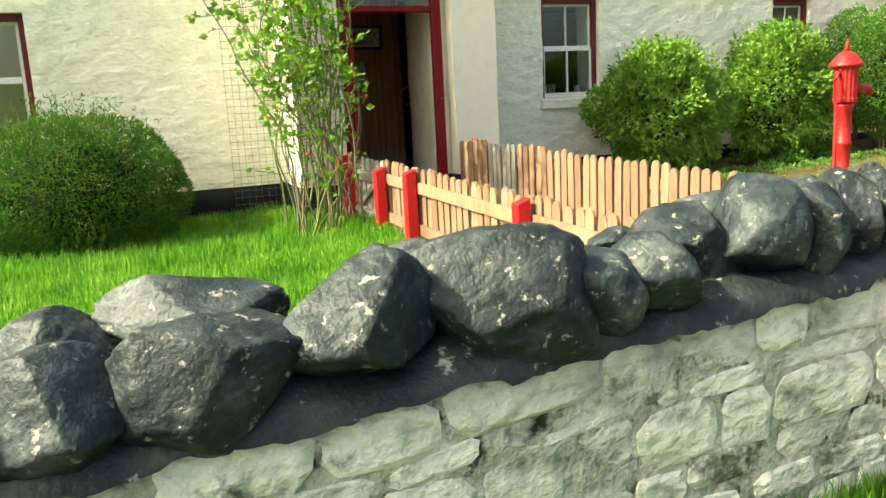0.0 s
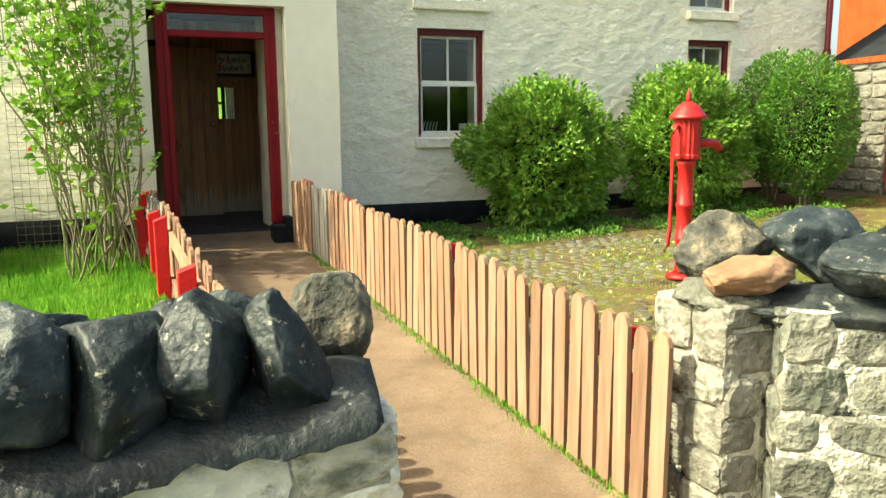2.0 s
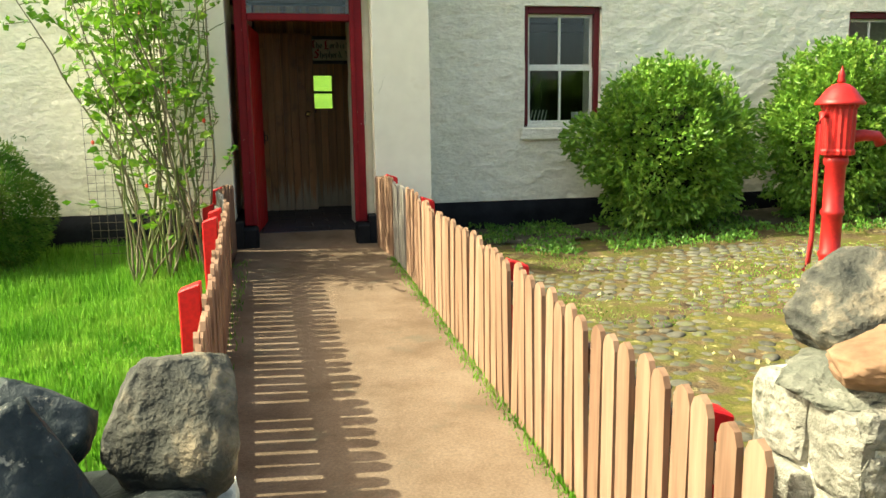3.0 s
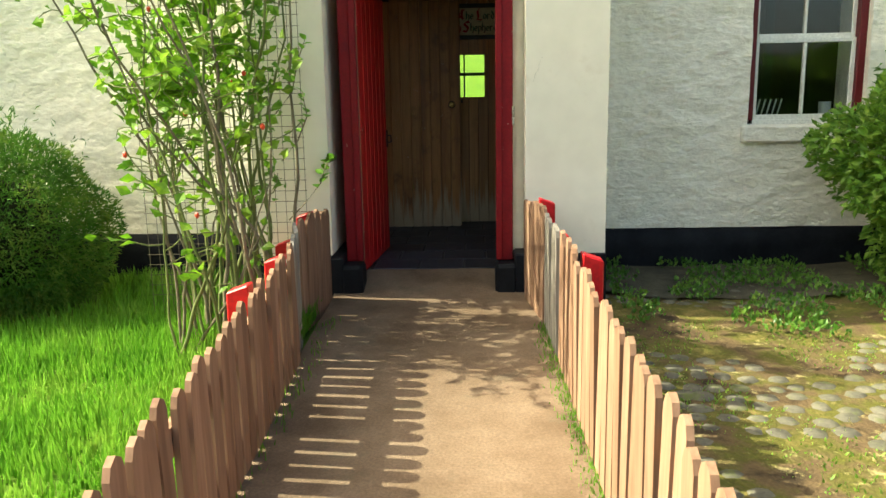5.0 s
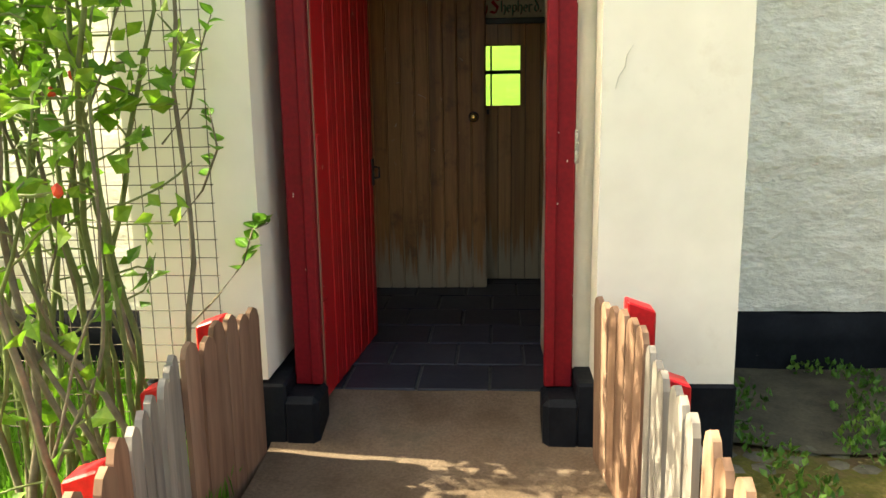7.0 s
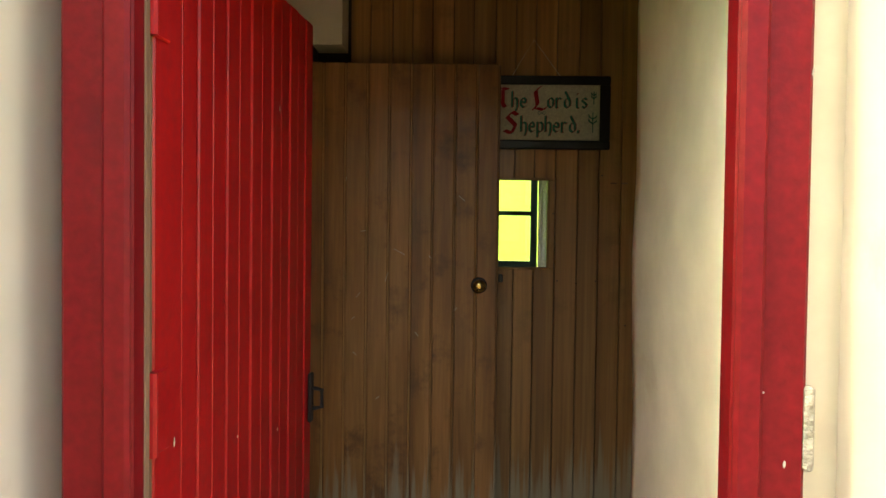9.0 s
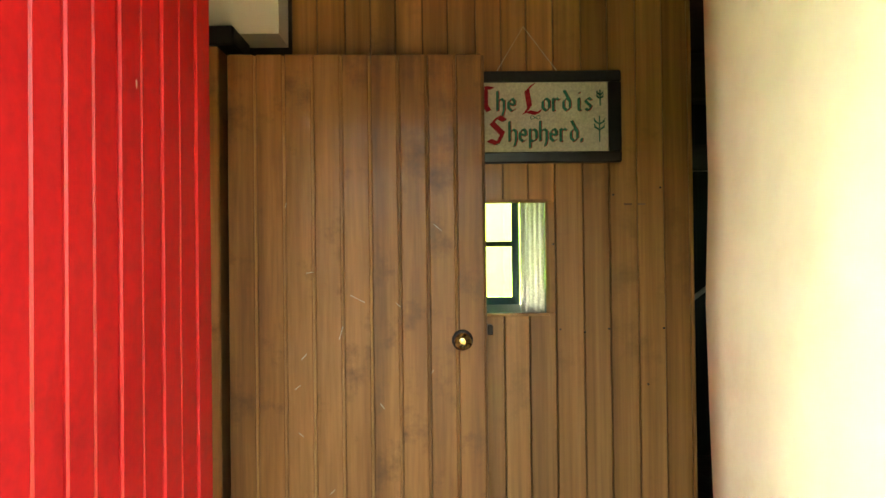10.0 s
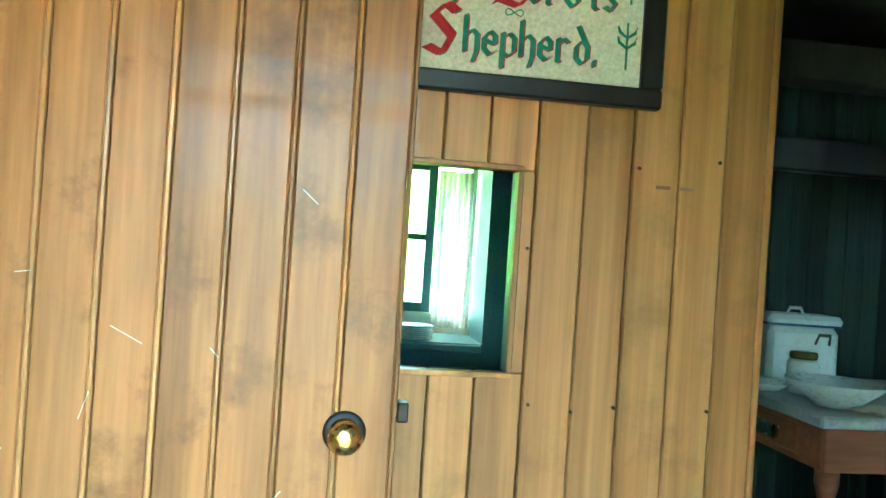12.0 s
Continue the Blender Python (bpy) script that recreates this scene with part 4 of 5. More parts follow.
part("side_handle", tube([(0.04, -0.09, 0.115), (0.045, -0.105, 0.14), (0.085, -0.105, 0.14), (0.09, -0.09, 0.115)], 0.005, 8), M["iron"], bb)
jar = thing("jar", 1.69, 3.38, TZ, label="stoneware jar with an olive glazed neck", category="jar")
part("body", lathe([(0.048, 0), (0.052, 0.006), (0.052, 0.105), (0.042, 0.118)], 24), M["enamel"], jar, smooth=True)
part("neck", lathe([(0.043, 0.1185), (0.046, 0.13), (0.043, 0.142), (0.03, 0.144)], 24), M["glaze"], jar, "olive glazed rim", smooth=True)
solo("bowl", lathe([(0.06, 0), (0.065, 0.006), (0.12, 0.05), (0.155, 0.078), (0.150, 0.079), (0.11, 0.052), (0.05, 0.012), (0.002, 0.011)], 32), M["enamel"], "wide white enamel bowl on the table", "bowl", smooth=True, at=pose(1.665, 3.16, TZ))
solo("dish", lathe([(0.04, 0), (0.045, 0.004), (0.085, 0.03), (0.082, 0.031), (0.04, 0.008), (0.002, 0.007)], 24), M["enamel"], "shallow white enamel dish beside the bin", "dish", smooth=True, at=pose(1.58, 3.42, TZ))
solo("cloth", rock(0.09, 0.06, 0.014, 31, 3, 2, 0.25), M["linen"], "folded cream cloth on the table edge", "cloth", smooth=True, at=pose(1.74, 3.035, TZ + 0.012))
for i, (px, py, pr, pz) in enumerate(((1.72, 3.18, 0.11, 0.2715), (1.98, 3.26, 0.14, 0.2715))):
    solo("crock", lathe([(pr * 0.7, 0), (pr * 0.75, 0.01), (pr, 0.15), (pr * 1.08, 0.158), (pr * 0.9, 0.16), (pr * 0.7, 0.02), (0.002, 0.015)], 28), M["enamel"], "pale enamel crock on the shelf under the table", "crock", smooth=True, at=pose(px, py, pz))
solo("shelf_rail", box(1.2, 3.2, 3.92, 4.0, 1.72, 1.86, 0.008), M["black_wood"], "dark mantel beam across the kitchen", "beam", "structure")
prop = thing("wall_bracket", 1.86, 4.0, 0.836, label="slanting timber stay against the kitchen wall", category="bracket", kind="structure")
part("stay", tube([(-0.35, 0.6, 0.05), (0.0, 0.55, 0.32)], 0.015, 6), M["oilcloth"], prop)
part("upright", box(0.0, 0.03, 0.55, 0.6, 0.0, 1.2, 0.003), M["black_wood"], prop)
solo("grey_board", box(1.30, 1.62, 4.60, 4.66, 0.9, 1.45, 0.01), M["grey_wall"], "grey-blue painted board on the kitchen wall", "board")


# ---- picket fences ----
def picket_mesh(h, w=0.078):
    bm = bmesh.new()
    pts = [(-w / 2, 0), (w / 2, 0), (w / 2, h - 0.045), (w * 0.34, h - 0.015), (0.0, h), (-w * 0.34, h - 0.015), (-w / 2, h - 0.045)]
    f = [bm.verts.new((x, -0.009, z)) for x, z in pts]
    b = [bm.verts.new((x, 0.009, z)) for x, z in pts]
    bm.faces.new(f)
    bm.faces.new(b[::-1])
    for i in range(len(pts)):
        j = (i + 1) % len(pts)
        bm.faces.new((f[j], f[i], b[i], b[j]))
    bmesh.ops.recalc_face_normals(bm, faces=bm.faces)
    return bm


PICKETS = [mesh_of(picket_mesh(0.66 + d), "picket", M["picket"]) for d in (-0.012, 0.0, 0.009, 0.016)]
GREYS = [mesh_of(picket_mesh(0.66 + d, 0.07), "picket", M["picket_grey"]) for d in (-0.01, 0.0, 0.012)]


def fence(name, label, a, b, meshes, side, posts=(), gap=0.102, rails=(0.14, 0.47), lift=0.03, rail_mat="picket"):
    """Pickets from a to b (x, y), with rails and red posts on the side away from the path."""
    va, vb = Vector(a), Vector(b)
    d = vb - va
    n = max(2, round(d.length / gap))
    ang = math.degrees(math.atan2(d.y, d.x))
    ob = thing(name, *a, ground(*a) + lift, label=label, category="fence")
    out = Vector((side, 0))
    rnd = random.Random(n + int(a[0] * 100))
    for i in range(n):
        p = va + d * (i + 0.5) / n
        z = ground(p.x if side < 0 else 0.5, p.y) - ground(*a)
        shared("picket", rnd.choice(meshes), ob, pose(p.x - a[0], p.y - a[1], z + rnd.uniform(-0.004, 0.004), rnd.uniform(-1, 1), rnd.uniform(-0.9, 0.9), ang + rnd.uniform(-1.5, 1.5)))
    for r in rails:
        bm = bmesh.new()
        q = []
        for p in (va, va + d * 0.99):
            z = ground(p.x if side < 0 else 0.5, p.y) - ground(*a)
            for o, h in ((0.011, 0), (0.036, 0), (0.036, 0.085), (0.011, 0.085)):
                q.append(bm.verts.new((p.x - a[0] + side * o, p.y - a[1], z + r + h)))
        for i in range(4):
            bm.faces.new((q[i], q[(i + 1) % 4], q[(i + 1) % 4 + 4], q[i + 4]))
        bm.faces.new(q[:4])
        bm.faces.new(q[4:][::-1])
        bmesh.ops.recalc_face_normals(bm, faces=bm.faces)
        part("rail", bm, M[rail_mat], ob)
    for t, h in posts:
        p = va + d * t
        bm = box(-0.045, 0.045, -0.04, 0.04, -0.3, h, 0.006)
        for v in bm.verts:
            if v.co.z > h - 0.05:
                v.co.z += -0.35 * v.co.x * side
        z = ground(p.x if side < 0 else 0.5, p.y) - ground(*a)
        part("post", bm, M["post_red"], ob, "red painted post with a slanted top", at=pose(p.x - a[0] + side * 0.085, p.y - a[1], z))
    return ob


fence("picket_fence", "bare pine picket fence with red posts beside the lawn", (-0.585, -1.10), (-0.440, -5.30), PICKETS, -1, ((0.01, 0.60), (0.165, 0.645), (0.56, 0.64), (0.985, 0.6)), lift=-0.07)
fence("picket_fence", "short pine picket panel beside the front door", (-0.610, -0.07), (-0.680, -0.56), PICKETS, -1, ((0.3, 0.64), (0.985, 0.55)), lift=-0.075, gap=0.082)
fence("picket_fence", "bare pine picket fence with red posts beside the yard", (0.690, -1.12), (0.765, -5.44), PICKETS, 1, ((0.085, 0.62), (0.55, 0.62), (0.915, 0.60)), lift=-0.01)
fence("picket_fence", "short pine picket panel beside the front door", (0.600, -0.07), (0.668, -0.55), PICKETS, 1, ((0.35, 0.66), (0.985, 0.54)), lift=-0.03, gap=0.082)


def gate(a, b, side):
    ob = fence("garden_gate", "small weathered grey picket gate with a diagonal brace", a, b, GREYS, side, gap=0.085, rail_mat="picket_grey", lift=-0.075 if side < 0 else -0.03)
    tagged(ob, category="gate")
    va, vb = Vector(a), Vector(b)
    d = vb - va
    part("brace", tube([(side * 0.03, 0.0, 0.18), (d.x + side * 0.03, d.y, 0.52)], 0.028, 4), M["picket_grey"], ob)
    for z in (0.16, 0.50):
        part("hinge", box(-0.012 + side * 0.038, 0.012 + side * 0.038, -0.02, 0.10, z, z + 0.03), M["iron"], ob)
    return ob


gate((-0.684, -0.58), (-0.600, -1.09), -1)
gate((0.674, -0.57), (0.688, -1.10), 1)


# ---- garden walls ----
def stone_wall(name, label, a, b, height, thick, mat, seed, gap=0.003, row=(0.07, 0.21), longest=0.5, ends=(True, True), sink=0.0, slope=0.0):
    """A rubble wall from a to b (x, y): a mortar core with stones set proud on its front face and its ends."""
    va, vb = Vector(a), Vector(b)
    d = vb - va
    L = d.length
    ob = thing(name, a[0], a[1], ground(*a), math.degrees(math.atan2(d.y, d.x)), label=label, category="wall", kind="structure")
    ob.matrix_basis = ob.matrix_basis @ pose(0, 0, -sink, 0, -slope, 0)
    part("core", box(0.02, L - 0.02, 0.006, thick - 0.006, -0.4, height - 0.01, 0.01), M["joint"], ob)
    rnd = random.Random(seed)
    faces = [(0.0, L, pose(0, 0, 0)), (0.0, L, pose(L, thick, 0, 0, 0, 180))]
    if ends[0]:
        faces.append((0.0, thick, pose(0, thick, 0, 0, 0, -90)))
    if ends[1]:
        faces.append((0.0, thick, pose(L, 0, 0, 0, 0, 90)))
    for x0, x1, m in faces:
        z = -0.15
        while z < height - 0.03:
            h = min(rnd.uniform(*row), height - z)
            if height - z - h < 0.05:
                h = height - z
            x = x0
            while x < x1 - 0.02:
                w = rnd.uniform(0.13, longest)
                if x1 - x - w < 0.12:
                    w = x1 - x
                bm = slab_stone(w - gap, h - gap, rnd.uniform(0.004, 0.02), rnd.random() * 1e4, 14)
                me = mesh_of(bm, "stone", mat)
                shared("stone", me, ob, m @ pose(x + w / 2, 0.012, z + h / 2 + rnd.uniform(-0.012, 0.012), rnd.uniform(-2, 2), rnd.uniform(-5, 5), rnd.uniform(-2, 2)))
                x += w
            z += h
    return ob


stone_wall("garden_wall", "old limewashed rubble garden wall, flaking and mossy", (-4.6, -5.87), (-0.25, -5.83), 0.72, 0.47, M["rubble"], 3, sink=0.224, slope=2.75)
stone_wall("garden_wall", "mossy rubble wall, greyed for shade, with whitewashed joints", (0.98, -5.66), (3.5, -7.3), 0.76, 0.5, M["mossy_shaded_stone"], 8, gap=0.012, longest=0.36, row=(0.12, 0.24))
stone_wall("gate_pier", "whitewashed stone gate pier at the path", (0.86, -5.575), (1.32, -5.575), 0.76, 0.36, M["white_stone"], 9, longest=0.26, row=(0.12, 0.2))
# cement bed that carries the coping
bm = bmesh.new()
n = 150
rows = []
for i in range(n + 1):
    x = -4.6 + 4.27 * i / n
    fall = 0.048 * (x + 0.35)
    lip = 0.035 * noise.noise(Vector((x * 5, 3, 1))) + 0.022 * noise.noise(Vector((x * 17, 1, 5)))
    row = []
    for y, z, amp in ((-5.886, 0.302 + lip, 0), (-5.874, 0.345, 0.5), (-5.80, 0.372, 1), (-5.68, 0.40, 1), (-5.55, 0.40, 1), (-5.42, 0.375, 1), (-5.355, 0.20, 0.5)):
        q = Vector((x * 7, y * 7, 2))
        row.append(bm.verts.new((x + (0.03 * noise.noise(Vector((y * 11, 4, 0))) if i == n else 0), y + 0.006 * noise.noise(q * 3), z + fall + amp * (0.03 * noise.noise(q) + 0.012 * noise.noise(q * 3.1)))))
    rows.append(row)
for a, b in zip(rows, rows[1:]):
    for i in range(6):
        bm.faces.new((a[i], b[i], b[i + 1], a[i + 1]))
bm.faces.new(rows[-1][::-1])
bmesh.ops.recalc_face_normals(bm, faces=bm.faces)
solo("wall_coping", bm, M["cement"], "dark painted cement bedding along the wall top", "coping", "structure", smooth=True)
STONES = [(-0.38, -5.50, 0.106, 0.11, 0.105, 0.475, 1), (-0.52, -5.72, 0.074, 0.12, 0.138, 0.43, 0), (-0.69, -5.72, 0.087, 0.13, 0.132, 0.45, 0), (-0.60, -5.50, 0.08, 0.08, 0.072, 0.49, 0), (-0.75, -5.50, 0.05, 0.06, 0.065, 0.475, 0),
          (-0.865, -5.72, 0.106, 0.13, 0.15, 0.425, 0), (-1.07, -5.72, 0.128, 0.13, 0.142, 0.455, 0), (-1.05, -5.49, 0.11, 0.09, 0.075, 0.48, 2), (-1.25, -5.63, 0.135, 0.14, 0.13, 0.40, 2), (-1.47, -5.78, 0.115, 0.12, 0.116, 0.385, 0),
          (-1.40, -5.46, 0.07, 0.07, 0.05, 0.42, 0), (-1.67, -5.78, 0.105, 0.12, 0.122, 0.392, 0), (-1.94, -5.76, 0.245, 0.16, 0.152, 0.381, 0), (-2.06, -5.50, 0.10, 0.10, 0.085, 0.41, 2), (-2.32, -5.76, 0.165, 0.15, 0.150, 0.392, 0),
          (-2.66, -5.80, 0.182, 0.15, 0.147, 0.333, 0), (-2.64, -5.52, 0.19, 0.11, 0.075, 0.412, 2), (-2.95, -5.78, 0.15, 0.14, 0.125, 0.29, 0), (-2.96, -5.50, 0.115, 0.11, 0.085, 0.355, 2), (-3.28, -5.75, 0.17, 0.16, 0.14, 0.29, 0),
          (-3.62, -5.75, 0.18, 0.16, 0.14, 0.27, 0), (-3.98, -5.75, 0.19, 0.17, 0.14, 0.25, 0), (-4.35, -5.75, 0.19, 0.17, 0.14, 0.235, 0)]
for k, (x, y, sx, sy, sz, z, kind) in enumerate(STONES):
    lab = ("dark weathered boulder set on the wall top", "lichen-topped pale boulder at the wall end", "grey rough boulder with pale weathering")[kind]
    solo("coping_stone", rock(sx * 1.30, sy * 1.25, sz * 1.27, 11 + k, 5, 9, 0.06), (M["basalt"], M["mossy"], M["basalt"])[kind], lab, "stone", group="coping stones on the garden wall", smooth=True, at=pose(x, y, z, random.uniform(-8, 8), random.uniform(-8, 8), random.uniform(-25, 25)))
RSTONES = [(0.98, -5.50, 0.19, 0.12, 0.075, 0.475, 3), (1.12, -5.28, 0.19, 0.15, 0.14, 0.53, 1), (1.25, -5.72, 0.17, 0.16, 0.11, 0.52, 0), (1.42, -5.40, 0.2, 0.18, 0.15, 0.52, 2), (1.55, -5.95, 0.2, 0.18, 0.13, 0.50, 0), (1.75, -5.62, 0.2, 0.2, 0.15, 0.53, 2), (1.92, -6.15, 0.2, 0.19, 0.14, 0.50, 0), (2.3, -6.35, 0.23, 0.2, 0.15, 0.5, 2), (2.72, -6.62, 0.24, 0.2, 0.15, 0.5, 0), (3.1, -6.85, 0.24, 0.2, 0.15, 0.5, 2)]
for k, (x, y, sx, sy, sz, z, kind) in enumerate(RSTONES):
    lab = ("dark weathered boulder set on the wall top", "smooth grey boulder on the gate pier", "grey rough boulder with pale weathering", "flat tan capping stone on the gate pier")[kind]
    solo("coping_stone", rock(sx * 1.08, sy * 1.08, sz, 61 + k, 5, 12, 0.085), (M["basalt"], M["mossy"], M["basalt"], M["tan"])[kind], lab, "stone", group="coping stones on the garden wall", smooth=True, at=pose(x, y, z, random.uniform(-6, 6), random.uniform(-6, 6), random.uniform(-25, 25)))
bm = rock(0.25, 0.19, 0.05, 90, 4, 5, 0.15)
solo("pier_cap", bm, M["mossy_shaded_stone"], "weathered grey mortar bed on the gate pier", "coping", "structure", smooth=True, at=pose(1.07, -5.40, 0.40))
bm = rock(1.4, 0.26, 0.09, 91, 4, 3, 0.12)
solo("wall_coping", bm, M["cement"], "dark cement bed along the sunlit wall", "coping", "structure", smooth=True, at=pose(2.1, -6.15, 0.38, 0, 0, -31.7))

# flagstones at the gate
flags = thing("flagstones", 0, 0, 0, label="uneven tan flagstones at the garden gate", category="paving", kind="structure")
rnd = random.Random(12)
y = -5.15
while y > -7.0:
    h = rnd.uniform(0.28, 0.42)
    x = -0.28 + rnd.uniform(-0.1, 0.05)
    while x < 1.0 - 0.25 * (y + 5):
        w = rnd.uniform(0.26, 0.52)
        bm = slab_stone(w - 0.008, h - 0.008, 0.002, rnd.random() * 1e4, 9)
        part("flagstone", bm, M["flag"], flags, at=pose(x + w / 2, y - h / 2, ground(0.4, y) + 0.002, -90, 0, rnd.uniform(-7, 7)))
        x += w
    y -= h

# ---- pump ----
pump = thing("water_pump", 3.14, -2.55, ground(3.14, -2.55) + 0.002, 0, label="red painted cast iron village water pump in the yard", category="pump")
part("base_plate", lathe([(0.105, 0), (0.105, 0.02), (0.085, 0.03), (0.062, 0.035)], 28), M["pump_red"], pump, smooth=True)
part("column", lathe([(0.060, 0.035), (0.052, 0.06), (0.050, 0.24), (0.058, 0.25), (0.058, 0.27), (0.050, 0.28), (0.050, 0.46), (0.058, 0.47), (0.058, 0.49), (0.050, 0.50), (0.050, 0.72), (0.060, 0.735), (0.060, 0.76), (0.052, 0.77)], 28), M["pump_red"], pump, smooth=True)
part("barrel", lathe([(0.055, 0.77), (0.086, 0.78), (0.088, 0.80), (0.080, 0.81), (0.082, 1.01), (0.090, 1.02), (0.090, 1.03)], 36, flute=0.07), M["pump_red"], pump, "fluted barrel")
part("dome", lathe([(0.118, 1.03), (0.122, 1.04), (0.110, 1.055), (0.090, 1.08), (0.070, 1.11), (0.040, 1.132), (0.018, 1.14)], 32, flute=0.03), M["pump_red"], pump, "domed fluted cap", smooth=True)
part("finial", lathe([(0.012, 1.138), (0.022, 1.150), (0.014, 1.165), (0.018, 1.178), (0.008, 1.205), (0.001, 1.225)], 16), M["pump_red"], pump, smooth=True)
part("spout", tube([(0.07, 0.0, 0.87), (0.16, 0.0, 0.875), (0.23, 0.0, 0.87), (0.26, 0.0, 0.83)], [0.034, 0.030, 0.028, 0.030], 14), M["pump_red"], pump, smooth=True)
part("handle", tube([(-0.07, -0.01, 0.98), (-0.115, -0.02, 0.985), (-0.135, -0.03, 0.93), (-0.150, -0.05, 0.70), (-0.165, -0.07, 0.36), (-0.185, -0.08, 0.24), (-0.215, -0.085, 0.20)], [0.014, 0.018, 0.014, 0.012, 0.013, 0.013, 0.010], 10), M["pump_red"], pump, "long curved pump handle", smooth=True)

pump.scale = (1.19, 1.19, 1.19)

# ---- plants ----
def blob_cloud(rx, ry, rz, count, seed, lump=0.22, fill=0.38):
    """Places in an uneven shell, with the way outwards."""
    rnd = random.Random(seed)
    out, off = [], Vector((seed * 3.7, seed, seed * 1.3))
    while len(out) < count:
        d = Vector((rnd.gauss(0, 1), rnd.gauss(0, 1), rnd.gauss(0, 1))).normalized()
        k = 1 + lump * noise.noise(d * 2.2 + off) + lump * 0.6 * noise.noise(d * 5.5 + off)
        k *= 1 - fill * rnd.random() ** 2.2
        p = Vector((d.x * rx, d.y * ry, d.z * rz)) * k
        out.append((p, d))
    return out


def shrub(name, label, x, y, z, r, leaf, count, size, seed, mat, lump=0.22, sprouts=0, slim=0.5):
    ob = thing(name, x, y, ground(x, y), label=label, category="shrub")
    h = z - ground(x, y)
    cloud = [(p + Vector((0, 0, h)), d) for p, d in blob_cloud(*r, count, seed, lump)]
    rnd = random.Random(seed + 50)
    for _ in range(sprouts):
        a = rnd.uniform(0, 6.28)
        q = rnd.uniform(0.1, 0.85)
        base = Vector((math.cos(a) * r[0] * q, math.sin(a) * r[1] * q, h + r[2] * math.sqrt(1 - q * q) * 0.95))
        way = Vector((math.cos(a) * 0.35, math.sin(a) * 0.35, 1)).normalized()
        for k in range(10):
            cloud.append((base + way * 0.022 * k * rnd.uniform(0.7, 1.3), way + Vector((rnd.gauss(0, 0.7), rnd.gauss(0, 0.7), 0))))
    cloud = [c for c in cloud if c[0].z > 0.0]
    me = leaves(cloud, size, seed, slim=slim)
    me.materials.append(mat)
    shared("crown", me, ob, Matrix.Identity(4))
    # solid dark core puts the shade of the shrub's inside into colour
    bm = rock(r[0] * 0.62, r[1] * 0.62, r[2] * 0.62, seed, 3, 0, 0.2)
    part("inner_mass", bm, M["core_shade"], ob, "solid core coloured dark as the shade inside", at=pose(0, 0, h), smooth=True)
    for k in range(7):
        a = k * 0.9
        bm = tube([(0.05 * math.cos(a), 0.05 * math.sin(a), -0.05), (0.16 * math.cos(a), 0.14 * math.sin(a), h * 0.55), (r[0] * 0.5 * math.cos(a), r[1] * 0.5 * math.sin(a), h)], [0.018, 0.013, 0.006], 6)
        part("stem", bm, M["bark"], ob)
    return ob


shrub("shrub", "bright green leafy shrub against the house wall", 3.50, 0.30, 0.60, (0.78, 0.60, 0.72), None, 19000, 0.070, 5, M["leaf_bush"], 0.36, 130)
shrub("shrub", "green leafy shrub with long shoots under the far window", 5.42, 0.36, 0.70, (0.76, 0.55, 0.80), None, 18000, 0.068, 6, M["leaf_bush"], 0.42, 150)
shrub("box_bush", "clipped dark green box bush rounded at the top", 6.98, -0.05, 0.95, (0.62, 0.55, 0.84), None, 16000, 0.044, 7, M["leaf_box"], 0.12, 0)
shrub("box_bush", "dark green clipped bush in shade by the wall", 7.02, 0.54, 1.05, (0.56, 0.40, 0.84), None, 10000, 0.044, 8, M["leaf_box"], 0.12, 0)
shrub("heather_bush", "dense fine-leaved green bush on the lawn", -3.05, 0.18, 0.26, (0.92, 0.72, 0.66), None, 36000, 0.05, 9, M["leaf_heath"], 0.12, 80, 0.22)

# wire trellis in front of the entrance wall
trel = thing("wire_trellis", 0, -0.10, 0, label="rusty square wire mesh trellis against the plaster wall", category="trellis")
for i in range(17):
    x = -1.72 + 0.062 * i
    part("wire", tube([(x, 0, -0.3), (x, 0, 2.6)], 0.0018, 4, caps=False), M["wire"], trel)
for j in range(42):
    z = -0.1 + 0.064 * j
    part("wire", tube([(-1.73, -0.002, z), (-0.72, -0.002, z)], 0.0017, 4, caps=False), M["wire"], trel)

# climbing rose: canes, side shoots, leaf sprays, red buds
def rose(name, label, x, y, canes, seed, spread, height, mat_leaf, leaf_size=0.072):
    rnd = random.Random(seed)
    ob = thing(name, x, y, ground(x, y), label=label, category="climbing plant")
    cloud, buds = [], []
    for c in range(canes):
        a = rnd.uniform(0, 6.28)
        p = Vector((rnd.uniform(-0.16, 0.16), rnd.uniform(-0.14, 0.14), -0.03))
        w = Vector((rnd.gauss(0, 0.16) * spread, rnd.gauss(0, 0.10) * spread, 1)).normalized()
        pts, rad, r0 = [p.copy()], [], rnd.uniform(0.006, 0.014)
        n = rnd.randint(14, 22)
        for k in range(n):
            w = (w + Vector((rnd.gauss(0, 0.12), rnd.gauss(0, 0.09), rnd.gauss(0, 0.05))) + Vector((-p.x * 0.05, -p.y * 0.12, 0.06))).normalized()
            p = p + w * height / n * rnd.uniform(0.85, 1.15)
            p.y = min(p.y, -0.06 - y)
            p.x = min(p.x, -0.72 - x)
            pts.append(p.copy())
            if k > 4 and rnd.random() < (0.5 if p.z < 1.2 else 0.9):
                d = Vector((rnd.gauss(0, 1), rnd.gauss(0, 0.7) - 0.2, rnd.uniform(0.0, 0.9))).normalized()
                q = p.copy()
                tw = [q.copy()]
                for _ in range(rnd.randint(3, 6)):
